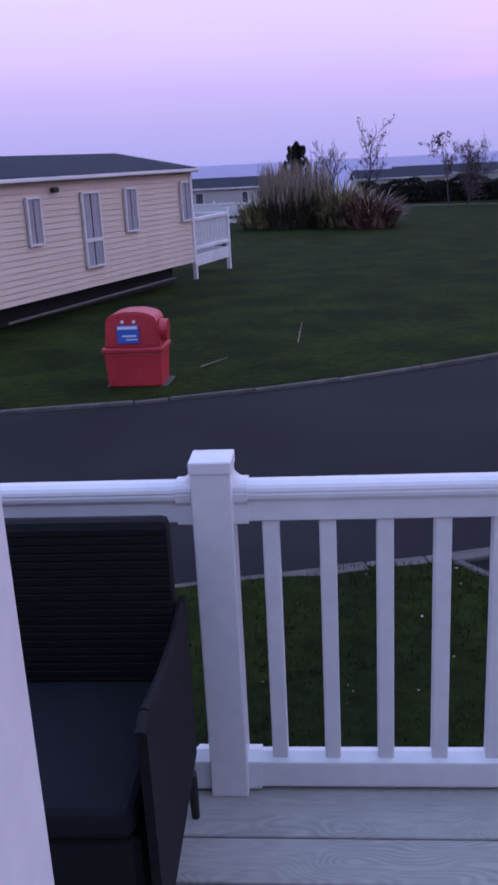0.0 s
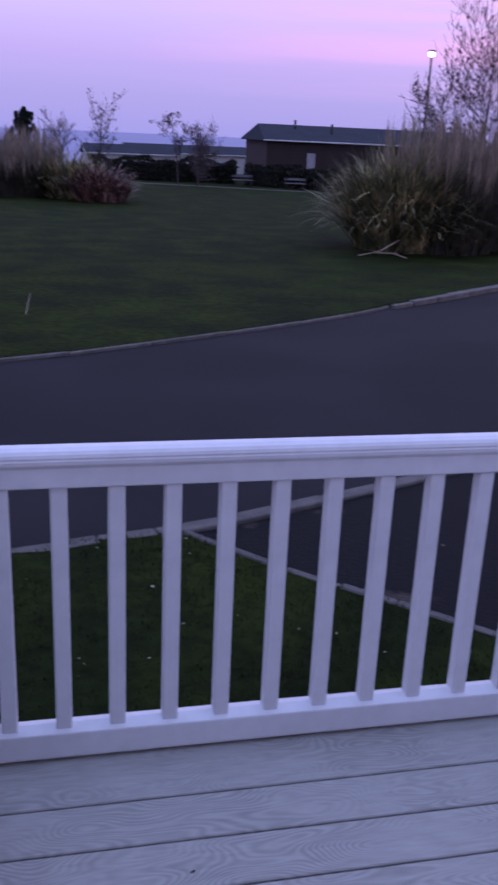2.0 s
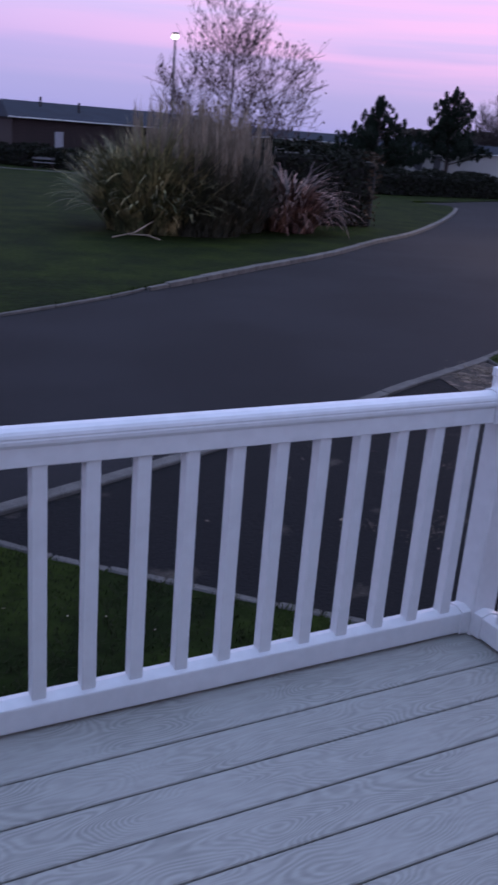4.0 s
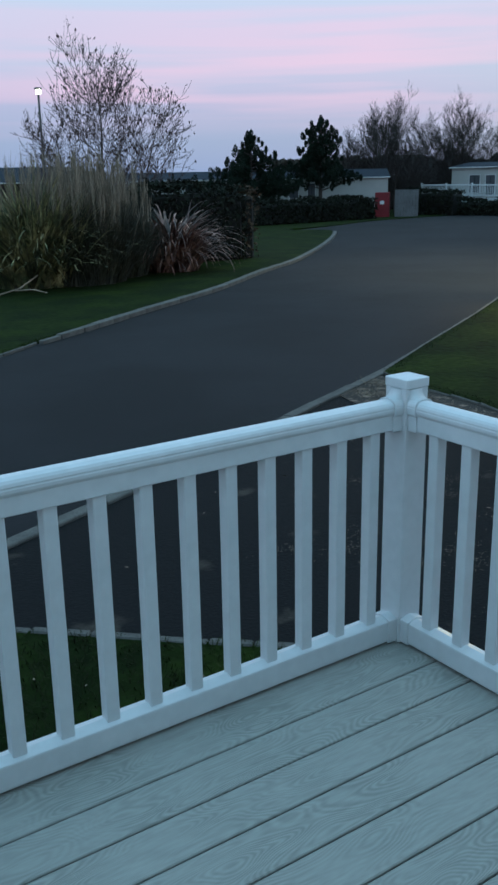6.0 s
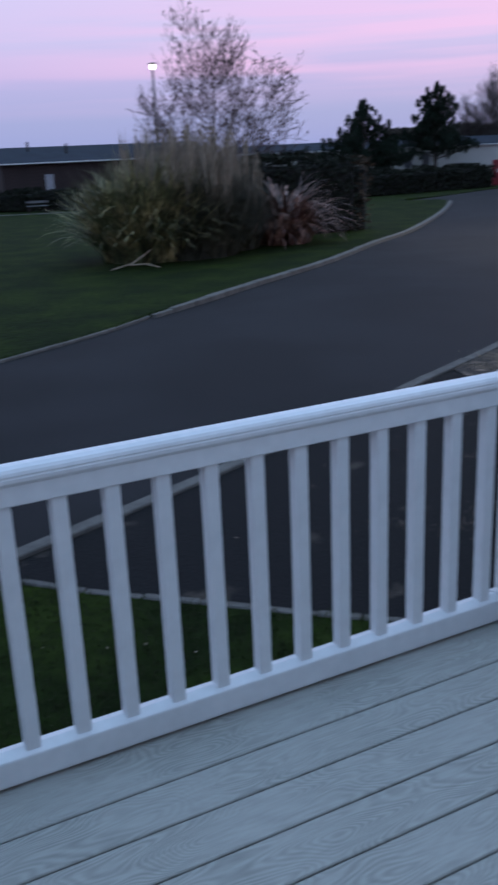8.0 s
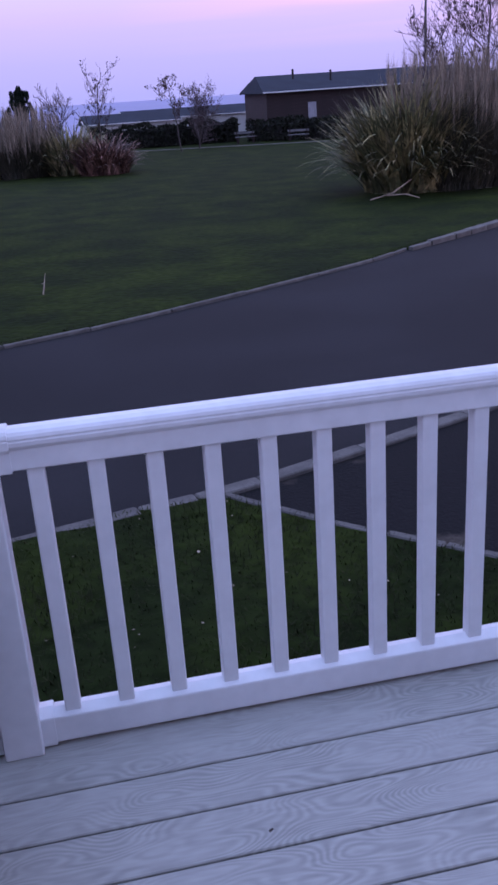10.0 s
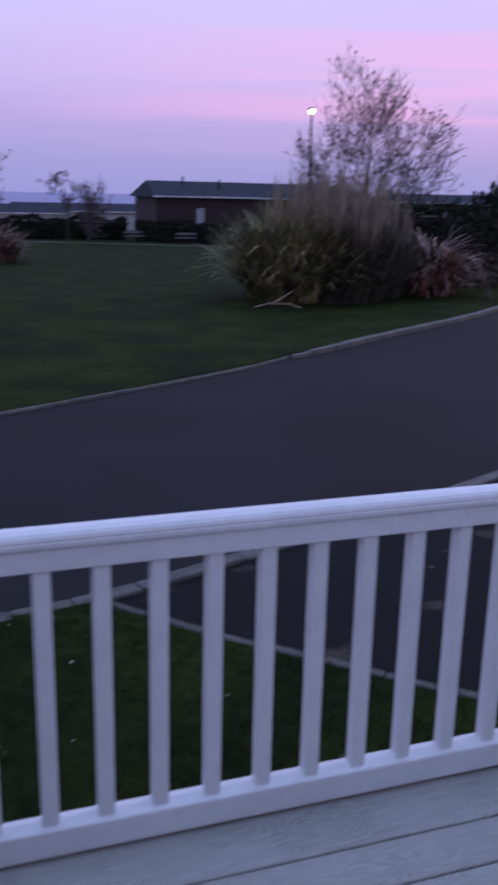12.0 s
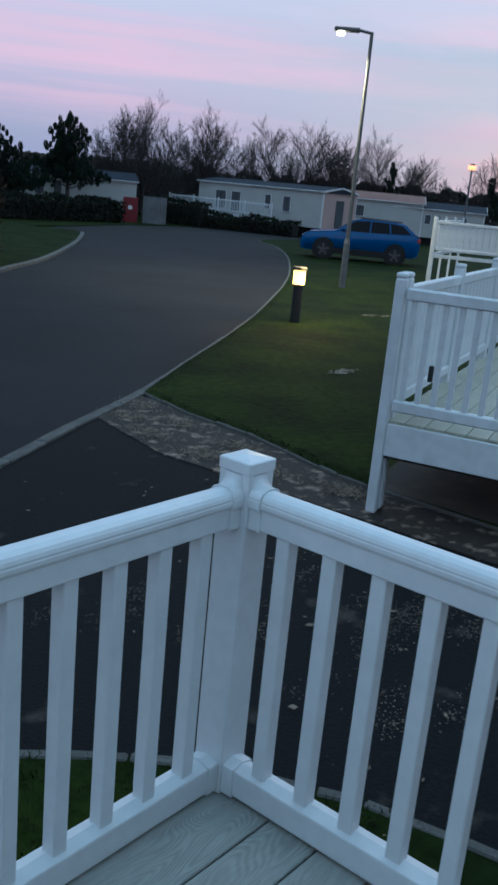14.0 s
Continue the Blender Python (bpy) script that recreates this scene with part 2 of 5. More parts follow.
M = {
    "upvc": material("white_plastic", (0.73, 0.74, 0.76), 0.34, 0.06, 2.5, 25, 0.03, 0.002),
    "upvc_old": material("weathered_white_plastic", (0.68, 0.70, 0.72), 0.45, 0.12, 2.0, 12, 0.03, 0.002),
    "deck": wood_grain("composite_decking", (0.372, 0.372, 0.345), (0.17, 0.175, 0.155)),
    "deck2": material("pale_decking", (0.42, 0.41, 0.33), 0.7, 0.15, 3, 40, 0.1, 0.002, per_piece=0.08),
    "asphalt": material("asphalt", (0.0160, 0.0158, 0.0186), 0.9, 0.34, 0.55, 120, 0.5, 0.004, spec=0.2),
    "pad": material("dark_tarmac", (0.052, 0.044, 0.037), 0.92, 0.42, 2.6, 55, 0.7, 0.008, second=(0.0072, 0.0074, 0.0085), spec=0.15, stops=(0.63, 0.72)),
    "kerb": material("concrete_kerb", (0.108, 0.101, 0.092), 0.85, 0.3, 6, 60, 0.3, 0.004, per_piece=0.15),
    "grass_soil": material("lawn", (0.022, 0.034, 0.0050), 0.95, 0.5, 1.1, 11, 0.45, 0.03, second=(0.0105, 0.0175, 0.0042), spec=0.05, stops=(0.38, 0.66)),
    "blade": material("grass_blades", (0.026, 0.038, 0.0080), 0.85, 0.35, 0.8, 8, 0, second=(0.017, 0.021, 0.0070), per_piece=0.35, island=True, spec=0.1),
    "sea": material("sea_water", (0.16, 0.17, 0.34), 0.5, 0.1, 0.01, 0.05, 0.2, 0.2),
    "litter": material("leaf_litter_paving", (0.25, 0.182, 0.135), 0.9, 0.55, 8.0, 45, 0.8, 0.012, second=(0.024, 0.016, 0.011), stops=(0.54, 0.68)),
    "gravel": material("brown_gravel", (0.045, 0.036, 0.027), 0.9, 0.55, 3, 60, 0.9, 0.012, second=(0.022, 0.018, 0.014)),
    "leaf_dead": material("dead_leaf", (0.20, 0.150, 0.105), 0.8, 0.3, 30, 90, 0.1, 0.002, per_piece=0.35, island=True),
    "clad": material("cream_cladding", (0.56, 0.475, 0.385), 0.55, 0.06, 1.5, 30, 0.05, 0.002, per_piece=0.03),
    "clad_white": material("white_cladding", (0.42, 0.42, 0.40), 0.55, 0.08, 1.0, 30, 0.05, 0.002),
    "clad_pink": material("pink_cladding", (0.42, 0.30, 0.27), 0.55, 0.08, 1.0, 30, 0.05, 0.002),
    "clad_wood": material("brown_timber", (0.026, 0.014, 0.013), 0.8, 0.3, 2.0, 30, 0.2, 0.004, stretch=(1, 1, 6)),
    "roof": material("slate_grey_roof", (0.030, 0.036, 0.050), 0.9, 0.15, 1.2, 20, 0.2, 0.004, spec=0.15),
    "roof_red": material("terracotta_roof", (0.20, 0.085, 0.065), 0.7, 0.2, 1.2, 20, 0.2, 0.004),
    # near-black for deck undersides; on caravans it also paints the shade beneath
    "underside": material("underside_black", (0.015, 0.015, 0.016), 0.9, 0.3, 2, 20, 0.1),
    "trim": material("white_trim", (0.62, 0.62, 0.62), 0.45, 0.06, 3, 30, 0.02),
    "pane": glass("window_pane", (0.05, 0.06, 0.07)),
    "curtain": material("window_blind", (0.34, 0.34, 0.37), 0.8, 0.25, 6, 40, 0.1, stretch=(8, 8, 0.4)),
    "blind_dark": material("dark_window_blind", (0.075, 0.08, 0.095), 0.5, 0.4, 5, 30, 0.1, stretch=(6, 6, 0.5)),
    "red": material("red_plastic", (0.48, 0.035, 0.045), 0.42, 0.15, 3, 30, 0.05, 0.002),
    "red_dark": material("dull_red_metal", (0.17, 0.006, 0.014), 0.5, 0.15, 3, 30, 0.05),
    "blue_label": material("blue_label", (0.03, 0.12, 0.50), 0.5, 0.1, 10, 60, 0.0),
    "white_ink": material("white_ink", (0.70, 0.72, 0.75), 0.6, 0.05, 10, 60, 0.0),
    "rattan": material("black_rattan", (0.007, 0.007, 0.010), 0.65, 0.35, 20, 240, 0.8, 0.003, stretch=(1, 1, 2.5), spec=0.22),
    "cushion": material("black_cushion", (0.009, 0.0105, 0.016), 0.85, 0.25, 8, 200, 0.2, 0.002, spec=0.25),
    "metal_black": material("black_metal", (0.02, 0.02, 0.022), 0.5, 0.2, 8, 80, 0.1, metal=0.3),
    "galv": material("galvanised_steel", (0.15, 0.15, 0.15), 0.75, 0.2, 5, 50, 0.1, metal=0.2),
    "bark": material("bark", (0.070, 0.055, 0.050), 0.9, 0.35, 6, 40, 0.5, 0.01),
    "twig": material("twigs", (0.11, 0.080, 0.084), 0.9, 0.25, 3, 20, 0.0, per_piece=0.2, island=True),
    "twig_dark": material("dark_twigs", (0.042, 0.034, 0.032), 0.9, 0.25, 3, 20, 0.0, per_piece=0.3, island=True),
    "thicket": material("brown_thicket", (0.075, 0.064, 0.050), 0.9, 0.35, 0.3, 5, 0.0, per_piece=0.5, island=True),
    "leaf": material("autumn_leaf", (0.085, 0.055, 0.055), 0.8, 0.3, 3, 20, 0.0, per_piece=0.4, island=True),
    "pine": material("pine_needles", (0.014, 0.024, 0.014), 0.85, 0.3, 3, 20, 0.0, per_piece=0.45, island=True, spec=0.2),
    "hedge": material("hedge_leaves", (0.018, 0.021, 0.013), 0.85, 0.35, 1.0, 15, 0.0, per_piece=0.5, island=True, spec=0.2),
    "brown_leaves": material("brown_leaves", (0.075, 0.052, 0.033), 0.85, 0.35, 1.0, 15, 0.0, per_piece=0.5, island=True, spec=0.2),
    # near-black colour that puts the shade between the leaves into the hedge core
    "hedge_core": material("hedge_inner_shade", (0.010, 0.010, 0.008), 0.95, 0.3, 3, 30, 0.3),
    "flax": material("flax_leaves", (0.36, 0.31, 0.15), 0.7, 0.3, 3, 20, 0.0, second=(0.085, 0.098, 0.043), per_piece=0.7, island=True),
    "flax_red": material("red_flax_leaves", (0.34, 0.20, 0.155), 0.6, 0.3, 3, 20, 0.0, second=(0.08, 0.038, 0.032), per_piece=0.75, island=True),
    "pampas": material("pampas_leaves", (0.060, 0.058, 0.036), 0.8, 0.3, 2, 20, 0.0, second=(0.034, 0.036, 0.024), per_piece=0.5, island=True),
    "plume": material("pampas_plume", (0.31, 0.25, 0.185), 0.9, 0.3, 3, 20, 0.0, per_piece=0.35, island=True),
    "car": material("blue_car_paint", (0.001, 0.075, 0.23), 0.25, 0.04, 2, 30, 0.0, spec=0.4),
    "car_glass": material("car_glass", (0.006, 0.008, 0.011), 0.2, 0.02, 2, 10, 0.0, spec=0.12),
    "tyre": material("tyre", (0.012, 0.012, 0.013), 0.85, 0.2, 10, 80, 0.2),
    "rim": material("alloy_rim", (0.12, 0.12, 0.13), 0.35, 0.15, 10, 60, 0.0, metal=0.7),
    "car_light": glass("car_lamp_lens", (0.55, 0.58, 0.62)),
    "tail": material("tail_lamp", (0.40, 0.02, 0.02), 0.3, 0.1, 10, 60, 0.0),
    "fence_grey": material("grey_fence", (0.16, 0.16, 0.165), 0.8, 0.2, 2, 20, 0.1),
    "lamp_white": glowing("lamp_glow", (1.0, 0.82, 0.56), 22.0),
    "lamp_amber": glowing("amber_glow", (1.0, 0.48, 0.10), 5.0),
    "lamp_far": glowing("far_lamp_glow", (1.0, 0.27, 0.04), 3.0),
}


# ---- mesh helpers ----
from mathutils.geometry import tessellate_polygon


def part(name, bm, mat, parent=None, label="", smooth=False):
    me = bpy.data.meshes.new(name)
    if smooth:
        for f in bm.faces:
            f.smooth = True
    bm.to_mesh(me)
    bm.free()
    me.materials.append(mat)
    ob = new(name, me)
    if parent is not None:
        ob.parent = parent
    if label:
        ob["label"] = label
    return ob


def data_part(name, verts, faces, mat, parent=None, label="", kind="", smooth=False):
    me = bpy.data.meshes.new(name)
    me.from_pydata([tuple(v) for v in verts], [], [tuple(f) for f in faces])
    me.materials.append(mat)
    if smooth:
        me.polygons.foreach_set("use_smooth", [True] * len(me.polygons))
    ob = new(name, me)
    if parent is not None:
        ob.parent = parent
    return tagged(ob, label, kind=kind)


def empty(name, place=(0, 0, 0), turn=0.0):
    ob = new(name)
    ob.matrix_world = pose(*place, 0, 0, turn)
    ob.empty_display_size = 0.1
    return ob


def add_box(bm, lo, hi, bevel=0.0, segments=1, turn=None):
    b = bmesh.new()
    bmesh.ops.create_cube(b, size=1.0)
    for v in b.verts:
        v.co = Vector([lo[i] + (v.co[i] + 0.5) * (hi[i] - lo[i]) for i in range(3)])
    if bevel:
        bmesh.ops.bevel(b, geom=b.edges[:], offset=bevel, segments=segments, affect="EDGES", profile=0.5)
    if turn is not None:
        bmesh.ops.transform(b, matrix=turn, verts=b.verts[:])
    me = bpy.data.meshes.new("tmp")
    b.to_mesh(me)
    b.free()
    bm.from_mesh(me)
    bpy.data.meshes.remove(me)
    return bm


def boxed(lo, hi, bevel=0.0, segments=1, turn=None):
    return add_box(bmesh.new(), lo, hi, bevel, segments, turn)


def add_tube(bm, p, q, r0, r1=None, sides=10):
    p, q = Vector(p), Vector(q)
    b = bmesh.new()
    bmesh.ops.create_cone(b, cap_ends=True, segments=sides, radius1=r0, radius2=r0 if r1 is None else r1, depth=(q - p).length)
    turn = (q - p).to_track_quat("Z", "Y").to_matrix().to_4x4()
    bmesh.ops.transform(b, matrix=Matrix.Translation((p + q) / 2) @ turn, verts=b.verts[:])
    me = bpy.data.meshes.new("tmp")
    b.to_mesh(me)
    b.free()
    bm.from_mesh(me)
    bpy.data.meshes.remove(me)
    return bm


def tube(p, q, r0, r1=None, sides=10):
    return add_tube(bmesh.new(), p, q, r0, r1, sides)


def swept(profile, p, q):
    """A closed profile of (across, up) points swept from p to q, with caps."""
    p, q = Vector(p), Vector(q)
    d = (q - p).normalized()
    side = d.cross(Vector((0, 0, 1))).normalized()
    bm = bmesh.new()
    ring = [[bm.verts.new(c + side * a + Vector((0, 0, u))) for a, u in profile] for c in (p, q)]
    k = len(profile)
    for i in range(k):
        bm.faces.new((ring[0][i], ring[0][(i + 1) % k], ring[1][(i + 1) % k], ring[1][i]))
    bm.faces.new(ring[0][::-1])
    bm.faces.new(ring[1])
    bmesh.ops.recalc_face_normals(bm, faces=bm.faces[:])
    return bm


def ground_z(x, y):
    z = -0.62 - 0.010 * min(y, 70.0)
    if y > 70:
        z -= (y - 70) * 0.17
    return z


def sheet(name, outline, dz, mat, kind="structure", label="", category=""):
    """A flat region of the ground, triangulated and draped on it."""
    bm = bmesh.new()
    vs = [bm.verts.new((x, y, ground_z(x, y) + dz)) for x, y in outline]
    low = [bm.verts.new((x, y, ground_z(x, y) + dz - 0.12)) for x, y in outline]
    for tri in tessellate_polygon([[Vector((x, y, 0)) for x, y in outline]]):
        if len(set(tri)) == 3:
            bm.faces.new([vs[i] for i in tri])
    for i in range(len(vs)):
        j = (i + 1) % len(vs)
        bm.faces.new((vs[i], vs[j], low[j], low[i]))
    bmesh.ops.recalc_face_normals(bm, faces=bm.faces[:])
    ob = part(name, bm, mat)
    return tagged(ob, label, category, kind=kind)


def smooth_line(points, step):
    """Catmull-Rom through the points, resampled at about that step."""
    p = [Vector((*q, 0)) for q in points]
    out = []
    for i in range(len(p) - 1):
        a, b, c, d = p[max(i - 1, 0)], p[i], p[i + 1], p[min(i + 2, len(p) - 1)]
        n = max(2, int((c - b).length / step))
        for k in range(n):
            t = k / n
            out.append(0.5 * (2 * b + (c - a) * t + (2 * a - 5 * b + 4 * c - d) * t * t + (3 * b - a - 3 * c + d) * t ** 3))
    out.append(p[-1])
    return [(v.x, v.y) for v in out]


def blades(rng, base, heading, length, lean, droop, width, segs=4):
    """Curved tapering leaf strips, as arrays of vertices and faces."""
    n = len(base)
    side = np.stack([-np.sin(heading), np.cos(heading), np.zeros(n)], 1)
    out = np.stack([np.cos(heading), np.sin(heading), np.zeros(n)], 1)
    pos = base.copy()
    rows = []
    for s in range(segs + 1):
        w = width * (1 - (s / segs) ** 1.6) * 0.5 + 0.0006
        rows.append(pos - side * w[:, None])
        rows.append(pos + side * w[:, None])
        ang = lean + droop * (s / segs) ** 1.3
        pos = pos + (out * np.sin(ang)[:, None] + np.array([0, 0, 1.0]) * np.cos(ang)[:, None]) * (length / segs)[:, None]
    v = np.stack(rows, 1)
    k = 2 * (segs + 1)
    idx = np.arange(n)[:, None, None] * k
    q = np.array([[2 * s, 2 * s + 1, 2 * s + 3, 2 * s + 2] for s in range(segs)])[None]
    return v.reshape(-1, 3), (idx + q).reshape(-1, 4)


def leaf_quads(rng, pos, size, long=1.6, hang=0.0):
    """Small leaves at the given places, each a kinked pair of faces."""
    n = len(pos)
    a = rng.normal(size=(n, 3))
    a[:, 2] -= hang * 3
    a /= np.linalg.norm(a, axis=1)[:, None]
    b = np.cross(a, rng.normal(size=(n, 3)))
    b /= np.linalg.norm(b, axis=1)[:, None] + 1e-9
    s = size * rng.uniform(0.6, 1.3, n)
    a, b = a * (s * long / 2)[:, None], b * (s / 2)[:, None]
    v = np.stack([pos - a, pos + b, pos + a, pos - b], 1).reshape(-1, 3)
    return v, np.arange(4 * n).reshape(-1, 4)


def merged(chunks):
    vs, fs, k = [], [], 0
    for v, f in chunks:
        vs.append(v)
        fs.append(np.asarray(f) + k)
        k += len(v)
    return np.concatenate(vs), np.concatenate(fs)


def tubes(segments, sides=5):
    """Tapered tubes for a list of (p, q, r0, r1)."""
    P = np.array([s[0] for s in segments], float)
    Q = np.array([s[1] for s in segments], float)
    R0 = np.array([s[2] for s in segments])
    R1 = np.array([s[3] for s in segments])
    d = Q - P
    d /= np.linalg.norm(d, axis=1)[:, None] + 1e-9
    ref = np.where(np.abs(d[:, 2:3]) > 0.9, np.array([[1.0, 0, 0]]), np.array([[0, 0, 1.0]]))
    u = np.cross(d, ref)
    u /= np.linalg.norm(u, axis=1)[:, None]
    w = np.cross(d, u)
    ang = np.arange(sides) * 2 * math.pi / sides
    ring = u[:, None] * np.cos(ang)[None, :, None] + w[:, None] * np.sin(ang)[None, :, None]
    v = np.concatenate([P[:, None] + ring * R0[:, None, None], Q[:, None] + ring * R1[:, None, None]], 1)
    n = len(segments)
    f = np.array([[i, (i + 1) % sides, sides + (i + 1) % sides, sides + i] for i in range(sides)])
    return v.reshape(-1, 3), (np.arange(n)[:, None, None] * 2 * sides + f[None]).reshape(-1, 4)


def branching(rng, base, height, radius, levels, kids, spread, up=0.25, first=0.25, shrink=0.62, wobble=0.12):
    """Segments of a branching tree, level by level, and its twig tips."""
    segs, tips = [], []

    def grow(p, d, length, r, level):
        n = 5 if level == 0 else 4
        for i in range(n):
            d2 = (d + Vector(rng.normal(size=3)) * wobble + Vector((0, 0, up * 0.25))).normalized()
            q = p + d2 * (length / n)
            r2 = r * (0.80 if level == 0 else 0.74)
            segs.append((tuple(p), tuple(q), r, r2))
            t = (i + 1) / n
            if level < levels and t > (first if level == 0 else 0.2):
                for _ in range(kids[level] // n + (rng.random() < (kids[level] % n) / n)):
                    az = rng.uniform(0, 2 * math.pi)
                    side = Vector((math.cos(az), math.sin(az), 0))
                    side = (side - d2 * side.dot(d2)).normalized()
                    s = spread * rng.uniform(0.75, 1.25)
                    nd = (d2 * math.cos(s) + side * math.sin(s)).normalized()
                    grow(p.lerp(q, rng.random()), nd, length * shrink * rng.uniform(0.7, 1.15) * (1.15 - 0.45 * t), r2 * 0.6, level + 1)
            if level >= levels - 1:
                tips.append(tuple(q))
            p, d, r = q, d2, r2

    grow(Vector(base), Vector((0, 0, 1)), height, radius, 0)
    return segs, tips

rng = np.random.default_rng(7)

# ---- ground, road and lawns ----
FAR_KERB = [(-40, 1.2), (-12, 4.75), (-2.83, 6.25), (-1.24, 6.57), (0.43, 7.2), (2.24, 8.2), (4.2, 9.42), (4.9, 10.02), (5.8, 10.65), (7.5, 11.9),
            (10.3, 13.9), (13.0, 16.2), (16.0, 18.6), (21.2, 23.7), (25.6, 28.6), (26.6, 30.4), (25.6, 31.6)]
NEAR_KERB = [(-40, -5.5), (-6, 1.22), (-0.56, 2.37), (0.48, 2.62), (1.2, 2.80), (2.74, 3.42), (4.59, 4.22), (5.66, 4.75), (7.32, 5.52), (8.83, 6.39),
             (10.9, 7.56), (13.26, 8.97), (15.64, 10.5), (19.1, 12.8), (23.1, 15.7), (28.5, 20.0), (33.2, 24.3), (35.2, 26.8), (38, 28.2), (46, 28.5), (75, 26)]
far_line, near_line = smooth_line(FAR_KERB, 0.9), smooth_line(NEAR_KERB, 0.9)
PAD_EDGE = [(0.96, 2.66), (1.41, 2.13), (1.86, 1.70), (2.27, 1.29), (2.58, 1.01), (2.89, 0.64), (3.10, 0.22), (3.24, -0.26), (3.4, -2.0), (3.5, -9.0)]
VERGE = [(7.16, 5.40), (6.92, 4.54), (6.84, 3.71), (6.55, 2.7), (6.46, 2.2), (6.4, 1.0), (6.4, -9.0)]

xs = np.concatenate([np.linspace(-900, -60, 8), np.linspace(-50, 90, 30), np.linspace(110, 900, 8)])
ys = np.concatenate([np.linspace(-900, -60, 6), np.linspace(-50, 70, 26), np.linspace(80, 190, 12), [400, 900]])
gv = [(x, y, max(ground_z(x, y) - 0.06, -25)) for y in ys for x in xs]
nx = len(xs)
gf = [(j * nx + i, j * nx + i + 1, (j + 1) * nx + i + 1, (j + 1) * nx + i) for j in range(len(ys) - 1) for i in range(nx - 1)]
ground = tagged(data_part("ground", gv, gf, M["grass_soil"]), "dark green grassland falling towards the sea", "ground", kind="structure")
sea = data_part("water", [(-4800, 130, -12), (4800, 130, -12), (4800, 4800, -12), (-4800, 4800, -12)], [(0, 1, 2, 3)], M["sea"])
tagged(sea, "calm violet-grey sea below the horizon", "sea", kind="structure")

road = sheet("road", near_line + [(75, 35), (46, 37.2), (38.6, 36.6), (34, 35.6), (29, 33.0)] + far_line[::-1], 0.0, M["asphalt"],
             label="smooth dark grey asphalt road bending away", category="road")
lawn_far = sheet("ground_lawn", far_line + [(26.5, 32.6), (29, 33.0), (34, 35.6), (38.6, 36.6), (46, 37.2), (75, 35), (90, 69), (-60, 69), (-60, 1)], 0.03, M["grass_soil"],
                 label="wide mown dark green lawn behind the road", category="lawn")
path = sheet("pavement_path", [(4.0, 46.6), (13.8, 41.6), (13.9, 42.0), (4.1, 47.1)], 0.045, M["kerb"], label="thin pale path across the back of the lawn", category="path")
k_corner = min(range(len(near_line)), key=lambda i: abs(near_line[i][0] - 0.98))
k_verge = min(range(len(near_line)), key=lambda i: abs(near_line[i][0] - 7.16))
pad_curve = smooth_line(PAD_EDGE, 0.5)
verge_curve = smooth_line(VERGE, 0.5)
lawn_near = sheet("ground_grass", near_line[:k_corner] + pad_curve + [(-20, -9), (-40, -9)], 0.02, M["grass_soil"],
                  label="short damp dark green grass beside the decking", category="lawn")
pad = sheet("pavement_parking", near_line[k_corner:k_verge] + [(6.1, 4.9), (5.75, 3.7), (5.78, 2.86), (5.8, 1.0), (5.8, -9)] + pad_curve[::-1], -0.004, M["pad"],
            label="black tarmac parking bay strewn with leaves", category="parking bay")
verge = sheet("pavement_verge", [(6.1, 4.95), (7.05, 5.42)] + verge_curve[1:] + [(5.8, -9), (5.8, 1.0), (5.78, 2.86), (5.75, 3.7)], 0.004, M["litter"],
              label="dirty paving strip covered in dead leaf litter", category="paving")
lawn_side = sheet("ground_side_lawn", near_line[k_verge + 1:] + [(75, -9)] + verge_curve[::-1], 0.03, M["grass_soil"],
                  label="green lawn beside the road lit by a bollard lamp", category="lawn")

gravel = sheet("pavement_gravel", [(6.43, 2.15), (8.9, 2.75), (11.4, 3.4), (12.2, 0.2), (12.2, -9), (6.43, -9)], 0.036, M["gravel"],
               label="bare brown gravel under the neighbouring deck", category="gravel")


def kerb_run(name, line, width, top, label):
    """A row of short concrete kerb stones along a line, each a piece of its own."""
    run = tagged(empty(name), label, "kerb", kind="structure")
    k = 0
    shared = {}
    for (x0, y0), (x1, y1) in zip(line[:-1], line[1:]):
        L = math.hypot(x1 - x0, y1 - y0)
        key = max(0.1, round(L, 1))
        if key not in shared:
            bm = boxed((-key / 2 + 0.004, -width / 2, -0.12), (key / 2 - 0.004, width / 2, 0), 0.008)
            me = bpy.data.meshes.new("kerb_stone")
            bm.to_mesh(me)
            bm.free()
            me.materials.append(M["kerb"])
            shared[key] = me
        ob = new("kerb_stone", shared[key])
        xm, ym = (x0 + x1) / 2, (y0 + y1) / 2
        wide = 0.4 + 0.6 * min(max((xm - 4.8) / 1.6, 0.0), 1.0) if callable(top) else 1.0
        a = math.degrees(math.atan2(y1 - y0, x1 - x0))
        ob.matrix_world = pose(xm, ym, ground_z(xm, ym) + (top(xm) if callable(top) else top) + 0.003 * math.sin(k * 2.3), 0, 0, a + 0.5 * math.sin(k * 1.7)) @ Matrix.Diagonal((L / key, wide, 1, 1))
        ob.parent = run
        k += 1
    return run


